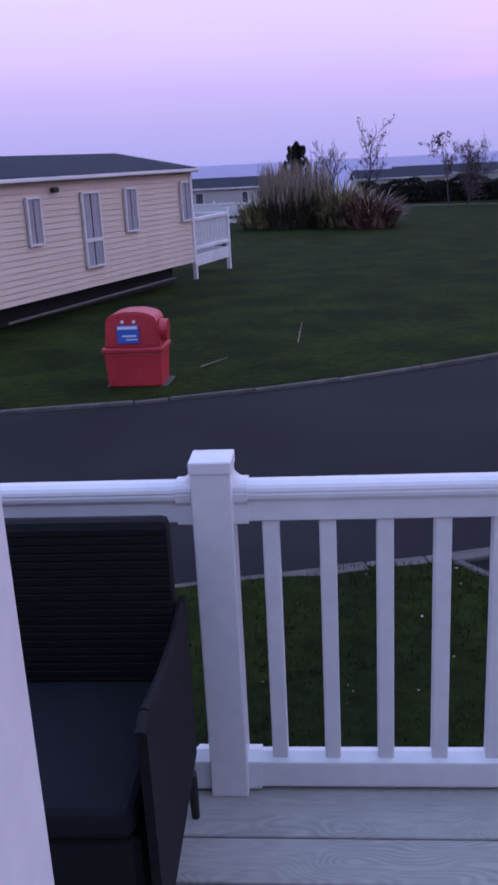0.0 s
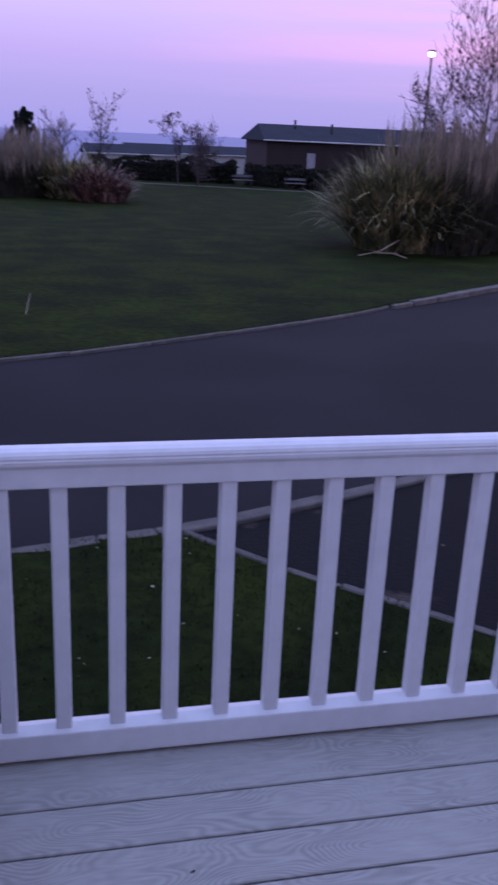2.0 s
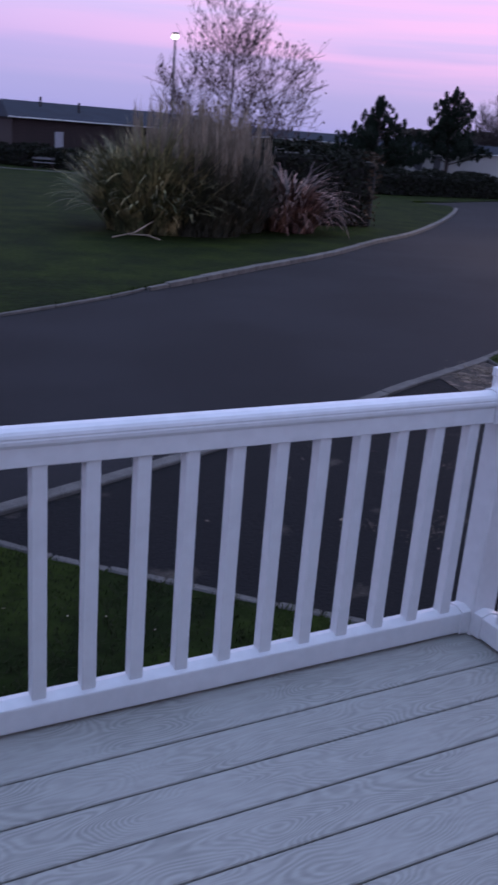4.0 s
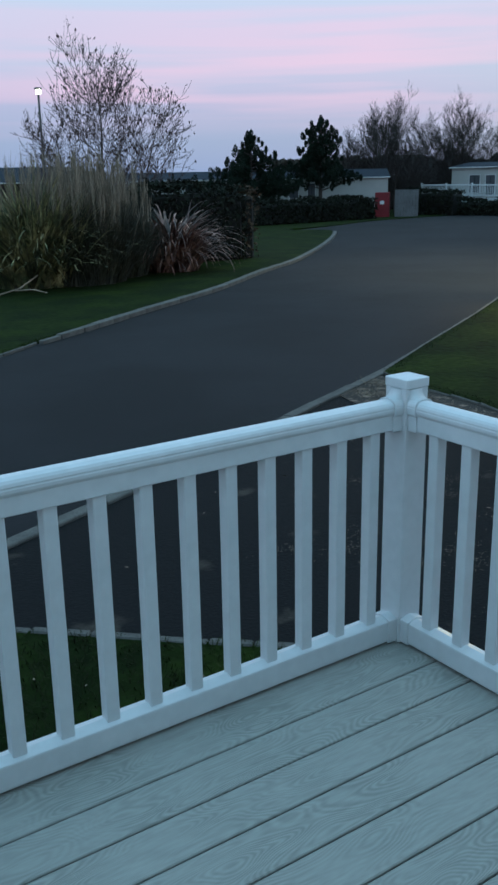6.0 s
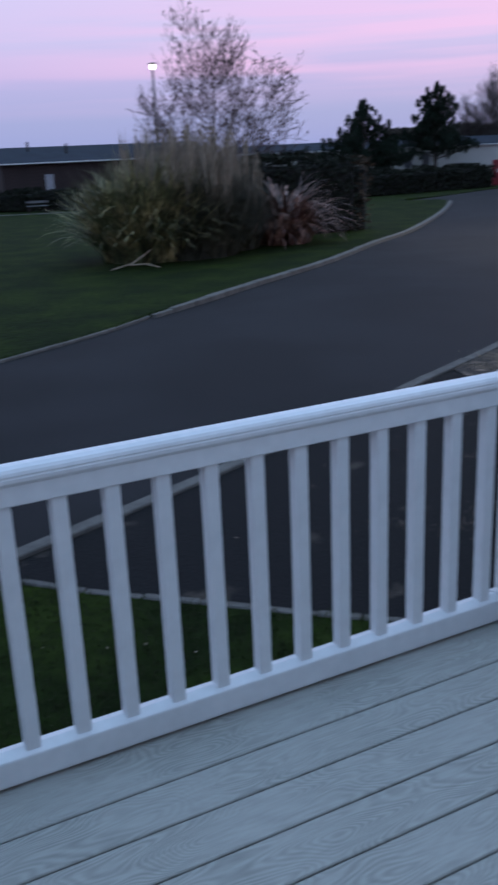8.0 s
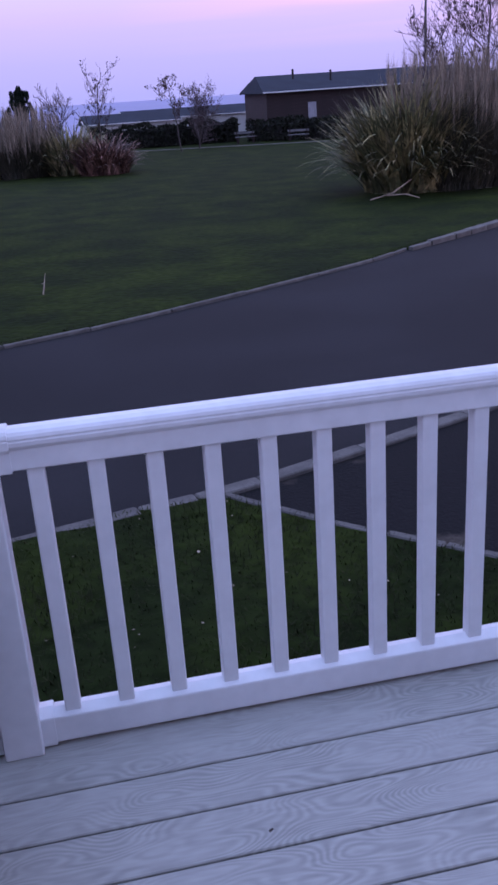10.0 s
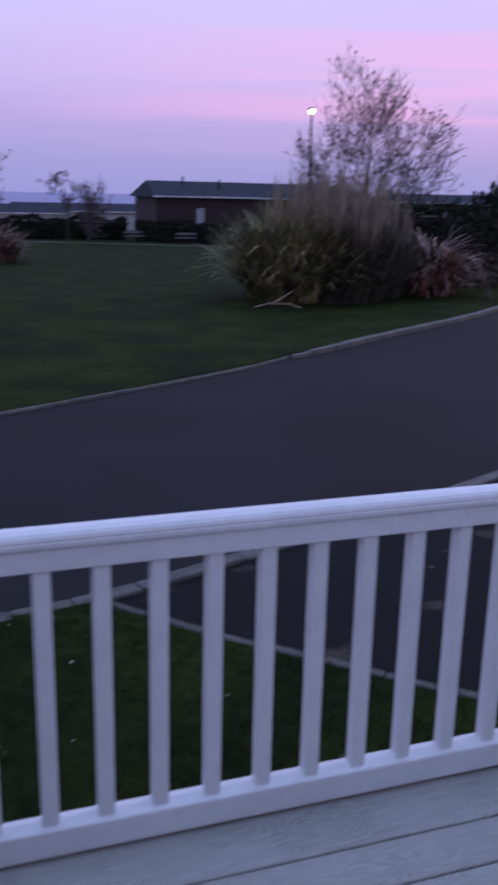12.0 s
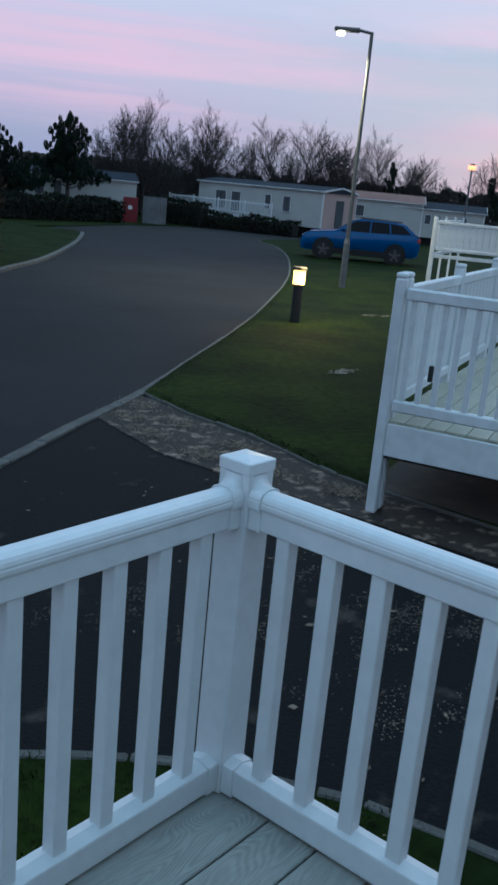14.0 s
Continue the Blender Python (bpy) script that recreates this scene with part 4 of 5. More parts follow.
# ---- street lamps and bollard ----
def street_lamp(x, y, height, arm, label, head="lamp_white", turn=0.0, r=0.055, base=1.1):
    z = ground_z(x, y) + 0.03
    p = tagged(empty("street_lamp", (x, y, z), turn), label, "street lamp")
    part("base", tube((0, 0, -0.1), (0, 0, base), r * 1.55, r * 1.45, 14), M["galv"], p)
    part("collar", tube((0, 0, base), (0, 0, base + 0.12), r * 1.45, r, 14), M["galv"], p)
    part("pole", tube((0, 0, base + 0.12), (0, 0, height), r, r * 0.75, 14), M["galv"], p)
    if arm:
        part("arm", tube((0, 0, height - 0.03), (-arm * 0.5, 0, height + 0.02), r * 0.7, r * 0.6), M["galv"], p)
        h = part("lantern", boxed((-arm - 0.28, -0.12, height - 0.03), (-arm * 0.45, 0.12, height + 0.06), 0.03, 2), M["galv"], p)
        part("lens", boxed((-arm - 0.22, -0.09, height - 0.12), (-arm - 0.02, 0.09, height - 0.031), 0.04, 3), M[head], h)
    else:
        h = part("lantern", boxed((-0.12, -0.12, height + 0.10), (0.12, 0.12, height + 0.18), 0.03, 2), M["galv"], p)
        wide = 0.16 if head == "lamp_far" else 0.09
        part("lens", boxed((-wide, -wide, height - wide * 0.7), (wide, wide, height + 0.10), 0.04, 3), M[head], h)
    return p


street_lamp(20.24, 11.85, 6.05, 0.62, "tall galvanised street lamp, lit, beside the road", turn=-55)
lamp_light("street_light", (19.82, 12.44, 5.10), 1900, (1.0, 0.78, 0.48), 0.15, spot=128)
street_lamp(15.3, 34.6, 5.75, 0.0, "lit street lamp behind the pampas grass")
street_lamp(45.1, 21.4, 4.4, 0.0, "distant amber street lamp, lit", head="lamp_far")


def bollard(x, y):
    z = ground_z(x, y) + 0.03
    b = tagged(empty("bollard_light", (x, y, z)), "black bollard light glowing amber on the lawn", "bollard light")
    part("body", tube((0, 0, -0.05), (0, 0, 0.66), 0.085, 0.085, 18), M["metal_black"], b)
    part("lens", tube((0, 0, 0.66), (0, 0, 0.90), 0.105, 0.105, 18), M["lamp_amber"], b, "glowing amber lens")
    part("cap", tube((0, 0, 0.90), (0, 0, 0.955), 0.13, 0.12, 18), M["metal_black"], b)
    return b


bollard(13.43, 8.19)
lamp_light("bollard_glow", (13.43, 8.05, ground_z(13.4, 8.2) + 1.08), 150, (1.0, 0.60, 0.22), 0.1)


# ---- the blue car ----
def car(place, turn):
    c = tagged(empty("car", place, turn), "blue family car parked on the grass", "car")
    L, W = 4.45, 0.90
    prof = [(-2.22, 0.36), (-2.24, 0.62), (-2.16, 0.84), (-1.95, 0.95), (-1.30, 1.02), (-0.95, 1.07), (-0.62, 1.10), (2.06, 1.16), (2.20, 1.06), (2.22, 0.75), (2.16, 0.40), (1.95, 0.30), (-2.05, 0.28)]
    bm = bmesh.new()
    rows = []
    for k, y in enumerate((-W, -W + 0.02, -W * 0.5, W * 0.5, W - 0.02, W)):
        sc = 0.985 if abs(y) == W else 1.0
        rows.append([bm.verts.new((x * sc, y, 0.3 + (z - 0.3) * (0.96 if abs(y) == W else 1.0) + (0.012 if abs(y) < W * 0.6 else 0))) for x, z in prof])
    n = len(prof)
    for a, b in zip(rows[:-1], rows[1:]):
        for i in range(n):
            bm.faces.new((a[i], a[(i + 1) % n], b[(i + 1) % n], b[i]))
    bm.faces.new(rows[0])
    bm.faces.new(rows[-1][::-1])
    bmesh.ops.recalc_face_normals(bm, faces=bm.faces[:])
    bmesh.ops.bevel(bm, geom=[e for e in bm.edges if abs(e.verts[0].co.y) > W - 0.001 and abs(e.verts[1].co.y) > W - 0.001], offset=0.05, segments=3, affect="EDGES")
    part("body", bm, M["car"], c, smooth=True)
    cab = [(-0.98, 1.05), (-0.28, 1.52), (-0.05, 1.575), (0.9, 1.585), (1.60, 1.52), (2.10, 1.13)]
    bm = bmesh.new()
    lo = [[bm.verts.new((x, y * (0.86 if z > 1.3 else 0.97) , z)) for x, z in cab] for y in (-W, W)]
    for i in range(len(cab) - 1):
        bm.faces.new((lo[0][i], lo[0][i + 1], lo[1][i + 1], lo[1][i]))
    bm.faces.new(lo[0])
    bm.faces.new(lo[1][::-1])
    bmesh.ops.recalc_face_normals(bm, faces=bm.faces[:])
    bmesh.ops.bevel(bm, geom=bm.edges[:], offset=0.05, segments=2, affect="EDGES")
    part("cabin", bm, M["car"], c)
    for s in (-1, 1):
        for pts in ([(-0.78, 1.10), (-0.26, 1.48), (0.30, 1.52), (0.30, 1.11)], [(0.36, 1.11), (0.36, 1.52), (1.00, 1.51), (1.06, 1.13)], [(1.12, 1.14), (1.06, 1.51), (1.52, 1.45), (1.86, 1.18)]):
            bm = bmesh.new()
            v = [bm.verts.new((x, s * (W * (0.97 - 0.11 * (z - 1.05) / 0.47) + 0.028), z)) for x, z in pts]
            u = [bm.verts.new((q.co.x, q.co.y - s * 0.02, q.co.z)) for q in v]
            bm.faces.new(v)
            for i in range(4):
                bm.faces.new((v[i], v[(i + 1) % 4], u[(i + 1) % 4], u[i]))
            bmesh.ops.recalc_face_normals(bm, faces=bm.faces[:])
            part("side_window", bm, M["car_glass"], c)
        part("mirror", boxed((-0.68, s * 0.90 - 0.09, 1.10), (-0.50, s * 0.90 + 0.13, 1.22), 0.03, 2), M["car"], c)
        part("headlight", boxed((-2.20, s * 0.62 - 0.2, 0.72), (-1.98, s * 0.62 + 0.2, 0.86), 0.04, 2), M["car_light"], c)
        part("tail_light", boxed((2.03, s * 0.68 - 0.22, 0.90), (2.235, s * 0.68 + 0.215, 1.04), 0.03, 2), M["tail"], c)
        part("sill", boxed((-1.0, s * 0.875 - 0.03, 0.22), (0.98, s * 0.875 + 0.035, 0.46), 0.02), M["tyre"], c)
        part("roof_rail", tube((-0.1, s * 0.72, 1.60), (1.5, s * 0.72, 1.57), 0.018), M["metal_black"], c)
        for x in (-1.36, 1.33):
            part("wheel_arch", tube((x, s * 0.60, 0.37), (x, s * 0.908, 0.37), 0.42, 0.42, 24), M["tyre"], c)
            w = part("wheel", tube((x, s * 0.66, 0.345), (x, s * 0.922, 0.345), 0.345, 0.335, 24), M["tyre"], c)
            part("rim", tube((x, s * 0.80, 0.345), (x, s * 0.926, 0.345), 0.235, 0.23, 20), M["metal_black"], w)
            for k in range(5):
                a = k * 2 * math.pi / 5
                part("spoke", boxed((-0.03, -0.006, 0.02), (0.03, 0.006, 0.225), 0.004, 1, Matrix.Translation((x, s * 0.930, 0.345)) @ Matrix.Rotation(a, 4, "Y")), M["rim"], w)
    bm = bmesh.new()
    v = [bm.verts.new(p) for p in ((-0.93, -0.74, 1.10), (-0.93, 0.74, 1.10), (-0.31, 0.64, 1.512), (-0.31, -0.64, 1.512))]
    u = [bm.verts.new(q.co + Vector((-0.012, 0, 0.010))) for q in v]
    bm.faces.new(u)
    for i in range(4):
        bm.faces.new((v[i], v[(i + 1) % 4], u[(i + 1) % 4], u[i]))
    bmesh.ops.recalc_face_normals(bm, faces=bm.faces[:])
    part("windscreen", bm, M["car_glass"], c)
    part("bumper", boxed((-2.27, -0.80, 0.30), (-2.10, 0.80, 0.52), 0.05, 2), M["metal_black"], c)
    return c


car((30.85, 18.35, ground_z(30.85, 18.35) + 0.03), math.degrees(math.atan2(-4.1, 2.6)))


# ---- plants ----
def clump(name, place, label, mat, n, radius, length, lean, droop, width, segs=5, extra=None, category="shrub", seed=1, fans=6):
    """A tussock of long arching leaves rising from a small base."""
    r = np.random.default_rng(seed)
    x, y = place
    t = tagged(empty(name, (x, y, ground_z(x, y) + 0.03)), label, category)
    a = r.uniform(0, 2 * math.pi, n)
    q = radius * np.sqrt(r.uniform(0, 1, n))
    base = np.stack([q * np.cos(a), q * np.sin(a), np.zeros(n)], 1)
    head = a + r.normal(0, 0.8, n)
    k = (q / radius)
    v, f = blades(r, base, head, r.uniform(*length, n) * (1 - 0.3 * k), r.uniform(*lean, n) * (0.35 + 0.65 * k), r.uniform(*droop, n), r.uniform(*width, n), segs)
    v[:, 2] = np.maximum(v[:, 2], 0.01)
    # one fan of leaves for each sector round the heart
    per_v, per_f = 2 * (segs + 1), segs
    v, f = v.reshape(n, per_v, 3), f.reshape(n, per_f, 4)
    sector = (a / (2 * math.pi) * fans).astype(int).clip(0, fans - 1)
    for s in range(fans):
        pick = np.where(sector == s)[0]
        faces = (f[pick] - (pick * per_v)[:, None, None]) + (np.arange(len(pick)) * per_v)[:, None, None]
        data_part("leaf_fan", v[pick].reshape(-1, 3), faces.reshape(-1, 4), M[mat], t, kind="stuff")
    if extra:
        extra(t, r)
    return t


def plumes(n, radius, lo, hi, fan=0.0):
    def add(t, r):
        segs, chunks = [], []
        for _ in range(n):
            a, q = r.uniform(0, 2 * math.pi), radius * math.sqrt(r.random())
            p = np.array([q * math.cos(a), q * math.sin(a), 0.3])
            h = r.uniform(lo, hi)
            top = p + np.array([r.normal(0, 0.12) + fan * q * math.cos(a), r.normal(0, 0.12) + fan * q * math.sin(a), h])
            segs.append((p, top, 0.008, 0.004))
            m = 16
            s = r.uniform(0.1, 0.85, m)
            pos = top[None] - np.array([0, 0, 1.0]) * s[:, None] + r.normal(0, 0.012, (m, 3))
            chunks.append(blades(r, pos, r.uniform(0, 6.28, m), r.uniform(0.25, 0.5, m), r.uniform(0.02, 0.22, m), r.uniform(0.0, 0.5, m), r.uniform(0.006, 0.013, m), 2))
        data_part("stems", *tubes(segs, 4), M["plume"], t, kind="stuff")
        data_part("plumes", *merged(chunks), M["plume"], t, "pale feathery plumes", kind="stuff")
    return add


def skirt(n, radius, length, mat):
    """Outer leaves that arch over and hang almost to the ground."""
    def add(t, r):
        a = r.uniform(0, 2 * math.pi, n)
        base = np.stack([radius * np.cos(a), radius * np.sin(a), r.uniform(0.2, 0.9, n)], 1)
        v, f = blades(r, base, a + r.normal(0, 0.3, n), r.uniform(*length, n), r.uniform(0.35, 0.9, n), r.uniform(1.0, 2.1, n), r.uniform(0.05, 0.085, n), 8)
        v[:, 2] = np.maximum(v[:, 2], 0.02)
        data_part("hanging_leaves", v, f, M[mat], t, "pale arching outer leaves", kind="stuff")
    return add


# large bed across the road
clump("flax_bush", (7.85, 17.4), "large green flax bush with arching strap leaves", "flax", 2300, 0.95, (1.7, 2.9), (0.0, 0.80), (0.2, 1.75), (0.05, 0.09), 8, skirt(420, 0.55, (0.9, 1.7), "flax"), seed=11)
clump("pampas_grass", (8.8, 17.4), "tall tussock of dry pampas grass with plumes", "pampas", 9000, 1.15, (1.2, 2.7), (0.0, 0.6), (0.2, 2.0), (0.012, 0.026), 6, plumes(300, 1.2, 1.3, 2.45, 0.12), "grass", seed=12)
clump("pampas_grass", (10.0, 18.2), "tall tussock of dry pampas grass with plumes", "pampas", 6500, 0.95, (1.0, 2.5), (0.0, 0.6), (0.2, 2.0), (0.012, 0.026), 6, plumes(150, 0.95, 1.3, 2.2), "grass", seed=13)
clump("red_flax_bush", (11.75, 18.1), "low bronze red flax bush with drooping leaves", "flax_red", 420, 0.65, (1.4, 2.7), (0.05, 0.75), (1.3, 2.7), (0.05, 0.09), 9, skirt(110, 0.35, (0.9, 1.5), "flax_red"), seed=14)
stick_bm = bmesh.new()
for a, b in (((-0.55, -0.10, 0.02), (-0.10, 0.02, 0.12)), ((-0.10, 0.02, 0.12), (0.30, 0.25, 0.34)), ((-0.20, 0.0, 0.08), (0.15, -0.12, 0.10)), ((0.15, -0.12, 0.10), (0.42, -0.16, 0.02))):
    add_tube(stick_bm, a, b, 0.017, 0.011, 5)
stick = tagged(part("dead_leaf_stalk", stick_bm, M["plume"]), "pale dead flax leaves fallen on the lawn", "debris")
stick.matrix_world = pose(7.0, 15.85, ground_z(7, 15.9) + 0.03, 0, 0, -15)
# smaller bed further off
clump("pampas_grass", (-0.6, 32.5), "clump of pampas grass with pale plumes", "pampas", 3000, 0.9, (1.1, 2.0), (0.0, 0.6), (0.3, 1.8), (0.016, 0.034), 5, plumes(320, 0.8, 1.0, 2.0, 0.7), "grass", seed=15)
clump("flax_bush", (-1.9, 32.8), "green flax bush with pale tips", "flax", 520, 0.6, (1.0, 1.8), (0.2, 0.9), (0.3, 1.2), (0.05, 0.09), 5, seed=16)
clump("flax_bush", (1.1, 32.2), "yellowish flax bush in the far bed", "flax", 1000, 0.85, (1.3, 2.4), (0.05, 0.8), (0.4, 1.9), (0.05, 0.09), 5, seed=17)
clump("red_flax_bush", (2.1, 30.8), "bronze red flax bush at the edge of the far bed", "flax_red", 700, 0.8, (1.1, 2.0), (0.2, 0.8), (0.8, 2.0), (0.05, 0.09), 5, seed=18)


def hedge(points, width, height, label, seed, leaf=0.09, density=420, mat="hedge"):
    """A clipped hedge: a near-black core for its shaded inside, with a coat of many leaves, uneven on top."""
    r = np.random.default_rng(seed)
    h = tagged(empty("hedge"), label, "hedge")
    chunks, core = [], bmesh.new()
    for (x0, y0), (x1, y1) in zip(points[:-1], points[1:]):
        L = math.hypot(x1 - x0, y1 - y0)
        a = math.atan2(y1 - y0, x1 - x0)
        z = ground_z((x0 + x1) / 2, (y0 + y1) / 2)
        m = pose(x0, y0, z, 0, 0, math.degrees(a))
        # solid box, its dark colour standing in for shade inside the hedge
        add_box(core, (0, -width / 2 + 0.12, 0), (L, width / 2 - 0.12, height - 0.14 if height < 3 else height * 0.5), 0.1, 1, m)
        n = int(density * L * (height + width))
        u = r.uniform(-0.05, L + 0.03, n)
        side = r.integers(0, 3, n)
        v = np.where(side == 0, -width / 2, np.where(side == 1, width / 2, r.uniform(-width / 2, width / 2, n))) + r.normal(0, 0.07, n)
        bumpy = (0.10 * np.sin(u * 2.1 + seed) + 0.07 * np.sin(u * 5.3 + 2 * seed)) * max(1.0, height / 1.6)
        w = np.where(side == 2, height + bumpy, r.uniform(0.05, 1.0, n) * (height + bumpy)) + r.normal(0, 0.05, n)
        pos = np.stack([x0 + u * math.cos(a) - v * math.sin(a), y0 + u * math.sin(a) + v * math.cos(a), z + np.maximum(w, 0.03)], 1)
        chunks.append(leaf_quads(r, pos, leaf))
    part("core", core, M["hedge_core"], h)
    data_part("leaves", *merged(chunks), M[mat], h, kind="stuff")
    return h


hedge([(2.6, 50.6), (10.6, 49.6)], 1.2, 1.12, "dark clipped hedge across the back of the lawn", 21, leaf=0.12, density=220)
hedge([(11.2, 48.2), (14.2, 44.5), (17.5, 44.2)], 1.2, 1.0, "dark hedge before the timber lodge", 22, leaf=0.12, density=220)
hedge([(11.2, 20.5), (15.0, 20.2)], 1.3, 2.0, "square dark hedge behind the red flax", 23, leaf=0.08)
hedge([(15.05, 20.2), (15.45, 20.15)], 1.1, 1.9, "brown leaved shrub at the end of the square hedge", 28, leaf=0.07, mat="brown_leaves")
hedge([(26.8, 36.9), (35.8, 37.85)], 1.3, 1.15, "dark hedge at the bend of the road", 24, leaf=0.11, density=260)
hedge([(41.2, 40.2), (42.0, 36.9)], 1.4, 1.38, "tall dark hedge beside the grey fence", 25, leaf=0.11, density=260)
hedge([(42.2, 36.7), (42.9, 33.8), (43.4, 31.0)], 1.2, 0.82, "low dark hedge before the white caravan", 26, leaf=0.11, density=260)


def bare_tree(place, height, label, seed, levels=3, kids=(12, 8, 6), spread=0.7, radius=0.10, leaves=0, leaf=0.07, first=0.25, shrink=0.6, up=0.35, twig="twig"):
    r = np.random.default_rng(seed)
    x, y = place
    t = tagged(empty("tree", (x, y, ground_z(x, y) + 0.02)), label, "tree")
    segs, tips = branching(r, (0, 0, 0), height, radius, levels, kids, spread, up=up, first=first, shrink=shrink)
    trunk = [s for s in segs if s[2] > radius * 0.25]
    twigs = [(p, q, max(a, 0.006), max(b, 0.005)) for p, q, a, b in segs if a <= radius * 0.25]
    data_part("trunk", *tubes(trunk, 7), M["bark"], t, smooth=True)
    if twigs:
        data_part("crown", *tubes(twigs, 3), M[twig], t, kind="stuff")
    if leaves and tips:
        tp = np.array(tips)
        pos = tp[r.integers(0, len(tp), leaves)] + r.normal(0, 0.06, (leaves, 3))
        data_part("leaves", *leaf_quads(r, pos, leaf, 2.0, hang=0.7), M["leaf"], t, kind="stuff")
    return t


bare_tree((12.3, 23.4), 5.0, "slender birch with a few hanging brown leaves", 38, 3, (28, 9, 4), 0.80, 0.05, 720, 0.062, first=0.08, shrink=0.58, up=0.75)
bare_tree((11.2, 23.2), 3.5, "small birch with a few hanging brown leaves", 39, 3, (18, 8, 4), 0.85, 0.035, 260, 0.062, first=0.06, shrink=0.58, up=0.6)
bare_tree((13.25, 23.0), 3.7, "small birch with a few hanging brown leaves", 32, 3, (20, 9, 4), 0.85, 0.04, 330, 0.062, first=0.08, shrink=0.6, up=0.5)
bare_tree((2.75, 42.9), 3.3, "thin young tree with sparse leaves", 34, 3, (15, 6, 4), 0.6, 0.05, 160, 0.07, first=0.12, shrink=0.5)
bare_tree((6.45, 42.7), 3.1, "small staked sapling with a leafy head", 35, 3, (16, 6, 4), 0.8, 0.04, 420, 0.055, first=0.55, shrink=0.42)
bare_tree((0.95, 40.0), 2.5, "bare multi-stemmed shrub on the lawn", 36, 3, (16, 8, 5), 0.6, 0.05, 0, first=0.05, shrink=0.55)
bare_tree((7.6, 44.5), 2.4, "bare bushy shrub behind the dark hedge", 37, 3, (20, 10, 5), 0.8, 0.05, 300, 0.06, first=0.05, shrink=0.6)


def pine(place, height, label, seed, spread, clumps, bottom, lean=0.0, dome=0.0):
    """A shore pine: leaning trunk, limbs, and a crown of many needle tufts with gaps."""
    r = np.random.default_rng(seed)
    x, y = place
    t = tagged(empty("pine_tree", (x, y, ground_z(x, y) + 0.02)), label, "tree")
    trunk = [((0, 0, 0), (lean * 0.4, 0, height * 0.35), 0.13, 0.10), ((lean * 0.4, 0, height * 0.35), (0, 0, height * 0.92), 0.10, 0.03)]
    limbs, chunks = [], []

    def tuft(c, size):
        m = 170
        d = r.normal(size=(m, 3))
        d /= np.linalg.norm(d, axis=1)[:, None]
        pos = c + d * (size * r.uniform(0.4, 1.1, m) ** 0.5)[:, None] * np.array([0.75, 0.75, 1.35])
        chunks.append(leaf_quads(r, pos, 0.03, 5.0, hang=-0.5))

    # whorls of limbs, each carrying a row of upturned tufts towards its end
    for k in range(clumps):
        u = (k + 0.5) / clumps
        zf = bottom + (0.97 - bottom) * u
        az = k * 2.4 + r.normal(0, 0.3)
        cone = (1.0 - u) ** 1.1 + 0.04
        round_top = math.sqrt(max(0.0, 1 - u ** 2.6)) * 0.62 + (0.42 if u < 0.2 else 0.0)
        rad = spread * ((1 - dome) * cone + dome * round_top) * r.uniform(0.62, 1.08)
        root = np.array([0, 0, height * zf - 0.22 * rad])
        tip = np.array([rad * math.cos(az), rad * math.sin(az), height * zf + 0.10 * rad])
        limbs.append((tuple(root), tuple(tip), 0.04, 0.012))
        for w in np.linspace(0.30, 1.0, max(2, int(rad / 0.24))):
            tuft(root + (tip - root) * w + np.append(r.normal(0, 0.09, 2), r.normal(0.05, 0.06)), (0.12 + 0.06 * (1 - u)) * r.uniform(0.7, 1.3))
    for w in (0.93, 0.97, 1.0):
        tuft(np.array([r.normal(0, 0.04), r.normal(0, 0.04), height * w]), 0.14)
    data_part("trunk", *tubes(trunk, 8), M["bark"], t)
    data_part("branchwork", *tubes(limbs, 5), M["bark"], t, kind="stuff")
    data_part("crown", *merged(chunks), M["pine"], t, "dark dense needle tufts", kind="stuff")
    return t


pine((34.0, 39.9), 5.45, "dark shore pine with an open crown", 41, 2.35, 60, 0.38, dome=0.95)
pine((29.0, 39.6), 4.6, "broad dark shore pine behind the hedge", 42, 3.4, 64, 0.30)
pine((-0.65, 43.0), 3.15, "small dark rounded conifer", 43, 1.25, 46, 0.2, dome=0.6)
pine((29.6, 11.6), 5.3, "dark pine beside the far deck", 44, 1.5, 40, 0.35)
pine((58.0, 34.0), 5.0, "distant dark conifer on the skyline", 45, 1.5, 26, 0.2)

# bare woodland on the skyline
wood_kinds = [bare_tree((47, 46 + 2 * k), h, "bare winter tree on the skyline", 50 + k, 3, (22, 13, 8), 0.55, 0.09, 0, first=0.15, shrink=0.55, twig="twig_dark") for k, h in enumerate((4.8, 6.0, 5.4))]
for ob in wood_kinds:
    ob["group"] = "skyline trees"
spots = [(40.2, 44.2), (41.4, 43.4), (42.6, 42.9), (43.8, 42.4), (51, 45), (53.5, 43.5), (55, 41.5), (56.5, 41), (57.5, 39), (59, 38), (60, 36), (61, 33.5), (62, 31.5), (63, 29.5), (52, 47), (58, 42), (60.5, 39.5), (62.5, 35), (46, 44), (48.5, 43.2), (50, 41.8), (49, 45.5), (54, 39.8), (56, 37.6), (58.5, 35.6), (60, 33), (47.2, 42.2)]
for k, (x, y) in enumerate(spots):
    s = rng.uniform(0.85, 1.2) if k > 3 else 0.80
    if k >= 10:
        s *= 0.75
    copy_thing(wood_kinds[k % 3], pose(x, y, ground_z(x, y), 0, 0, float(rng.uniform(0, 360))) @ Matrix.Diagonal((s * 1.15, s * 1.15, s, 1)))
hedge([(40, 52), (52, 50), (62, 38), (70, 26)], 3.0, 3.4, "dark tangled thicket on the skyline", 27, leaf=0.22, density=150, mat="thicket")

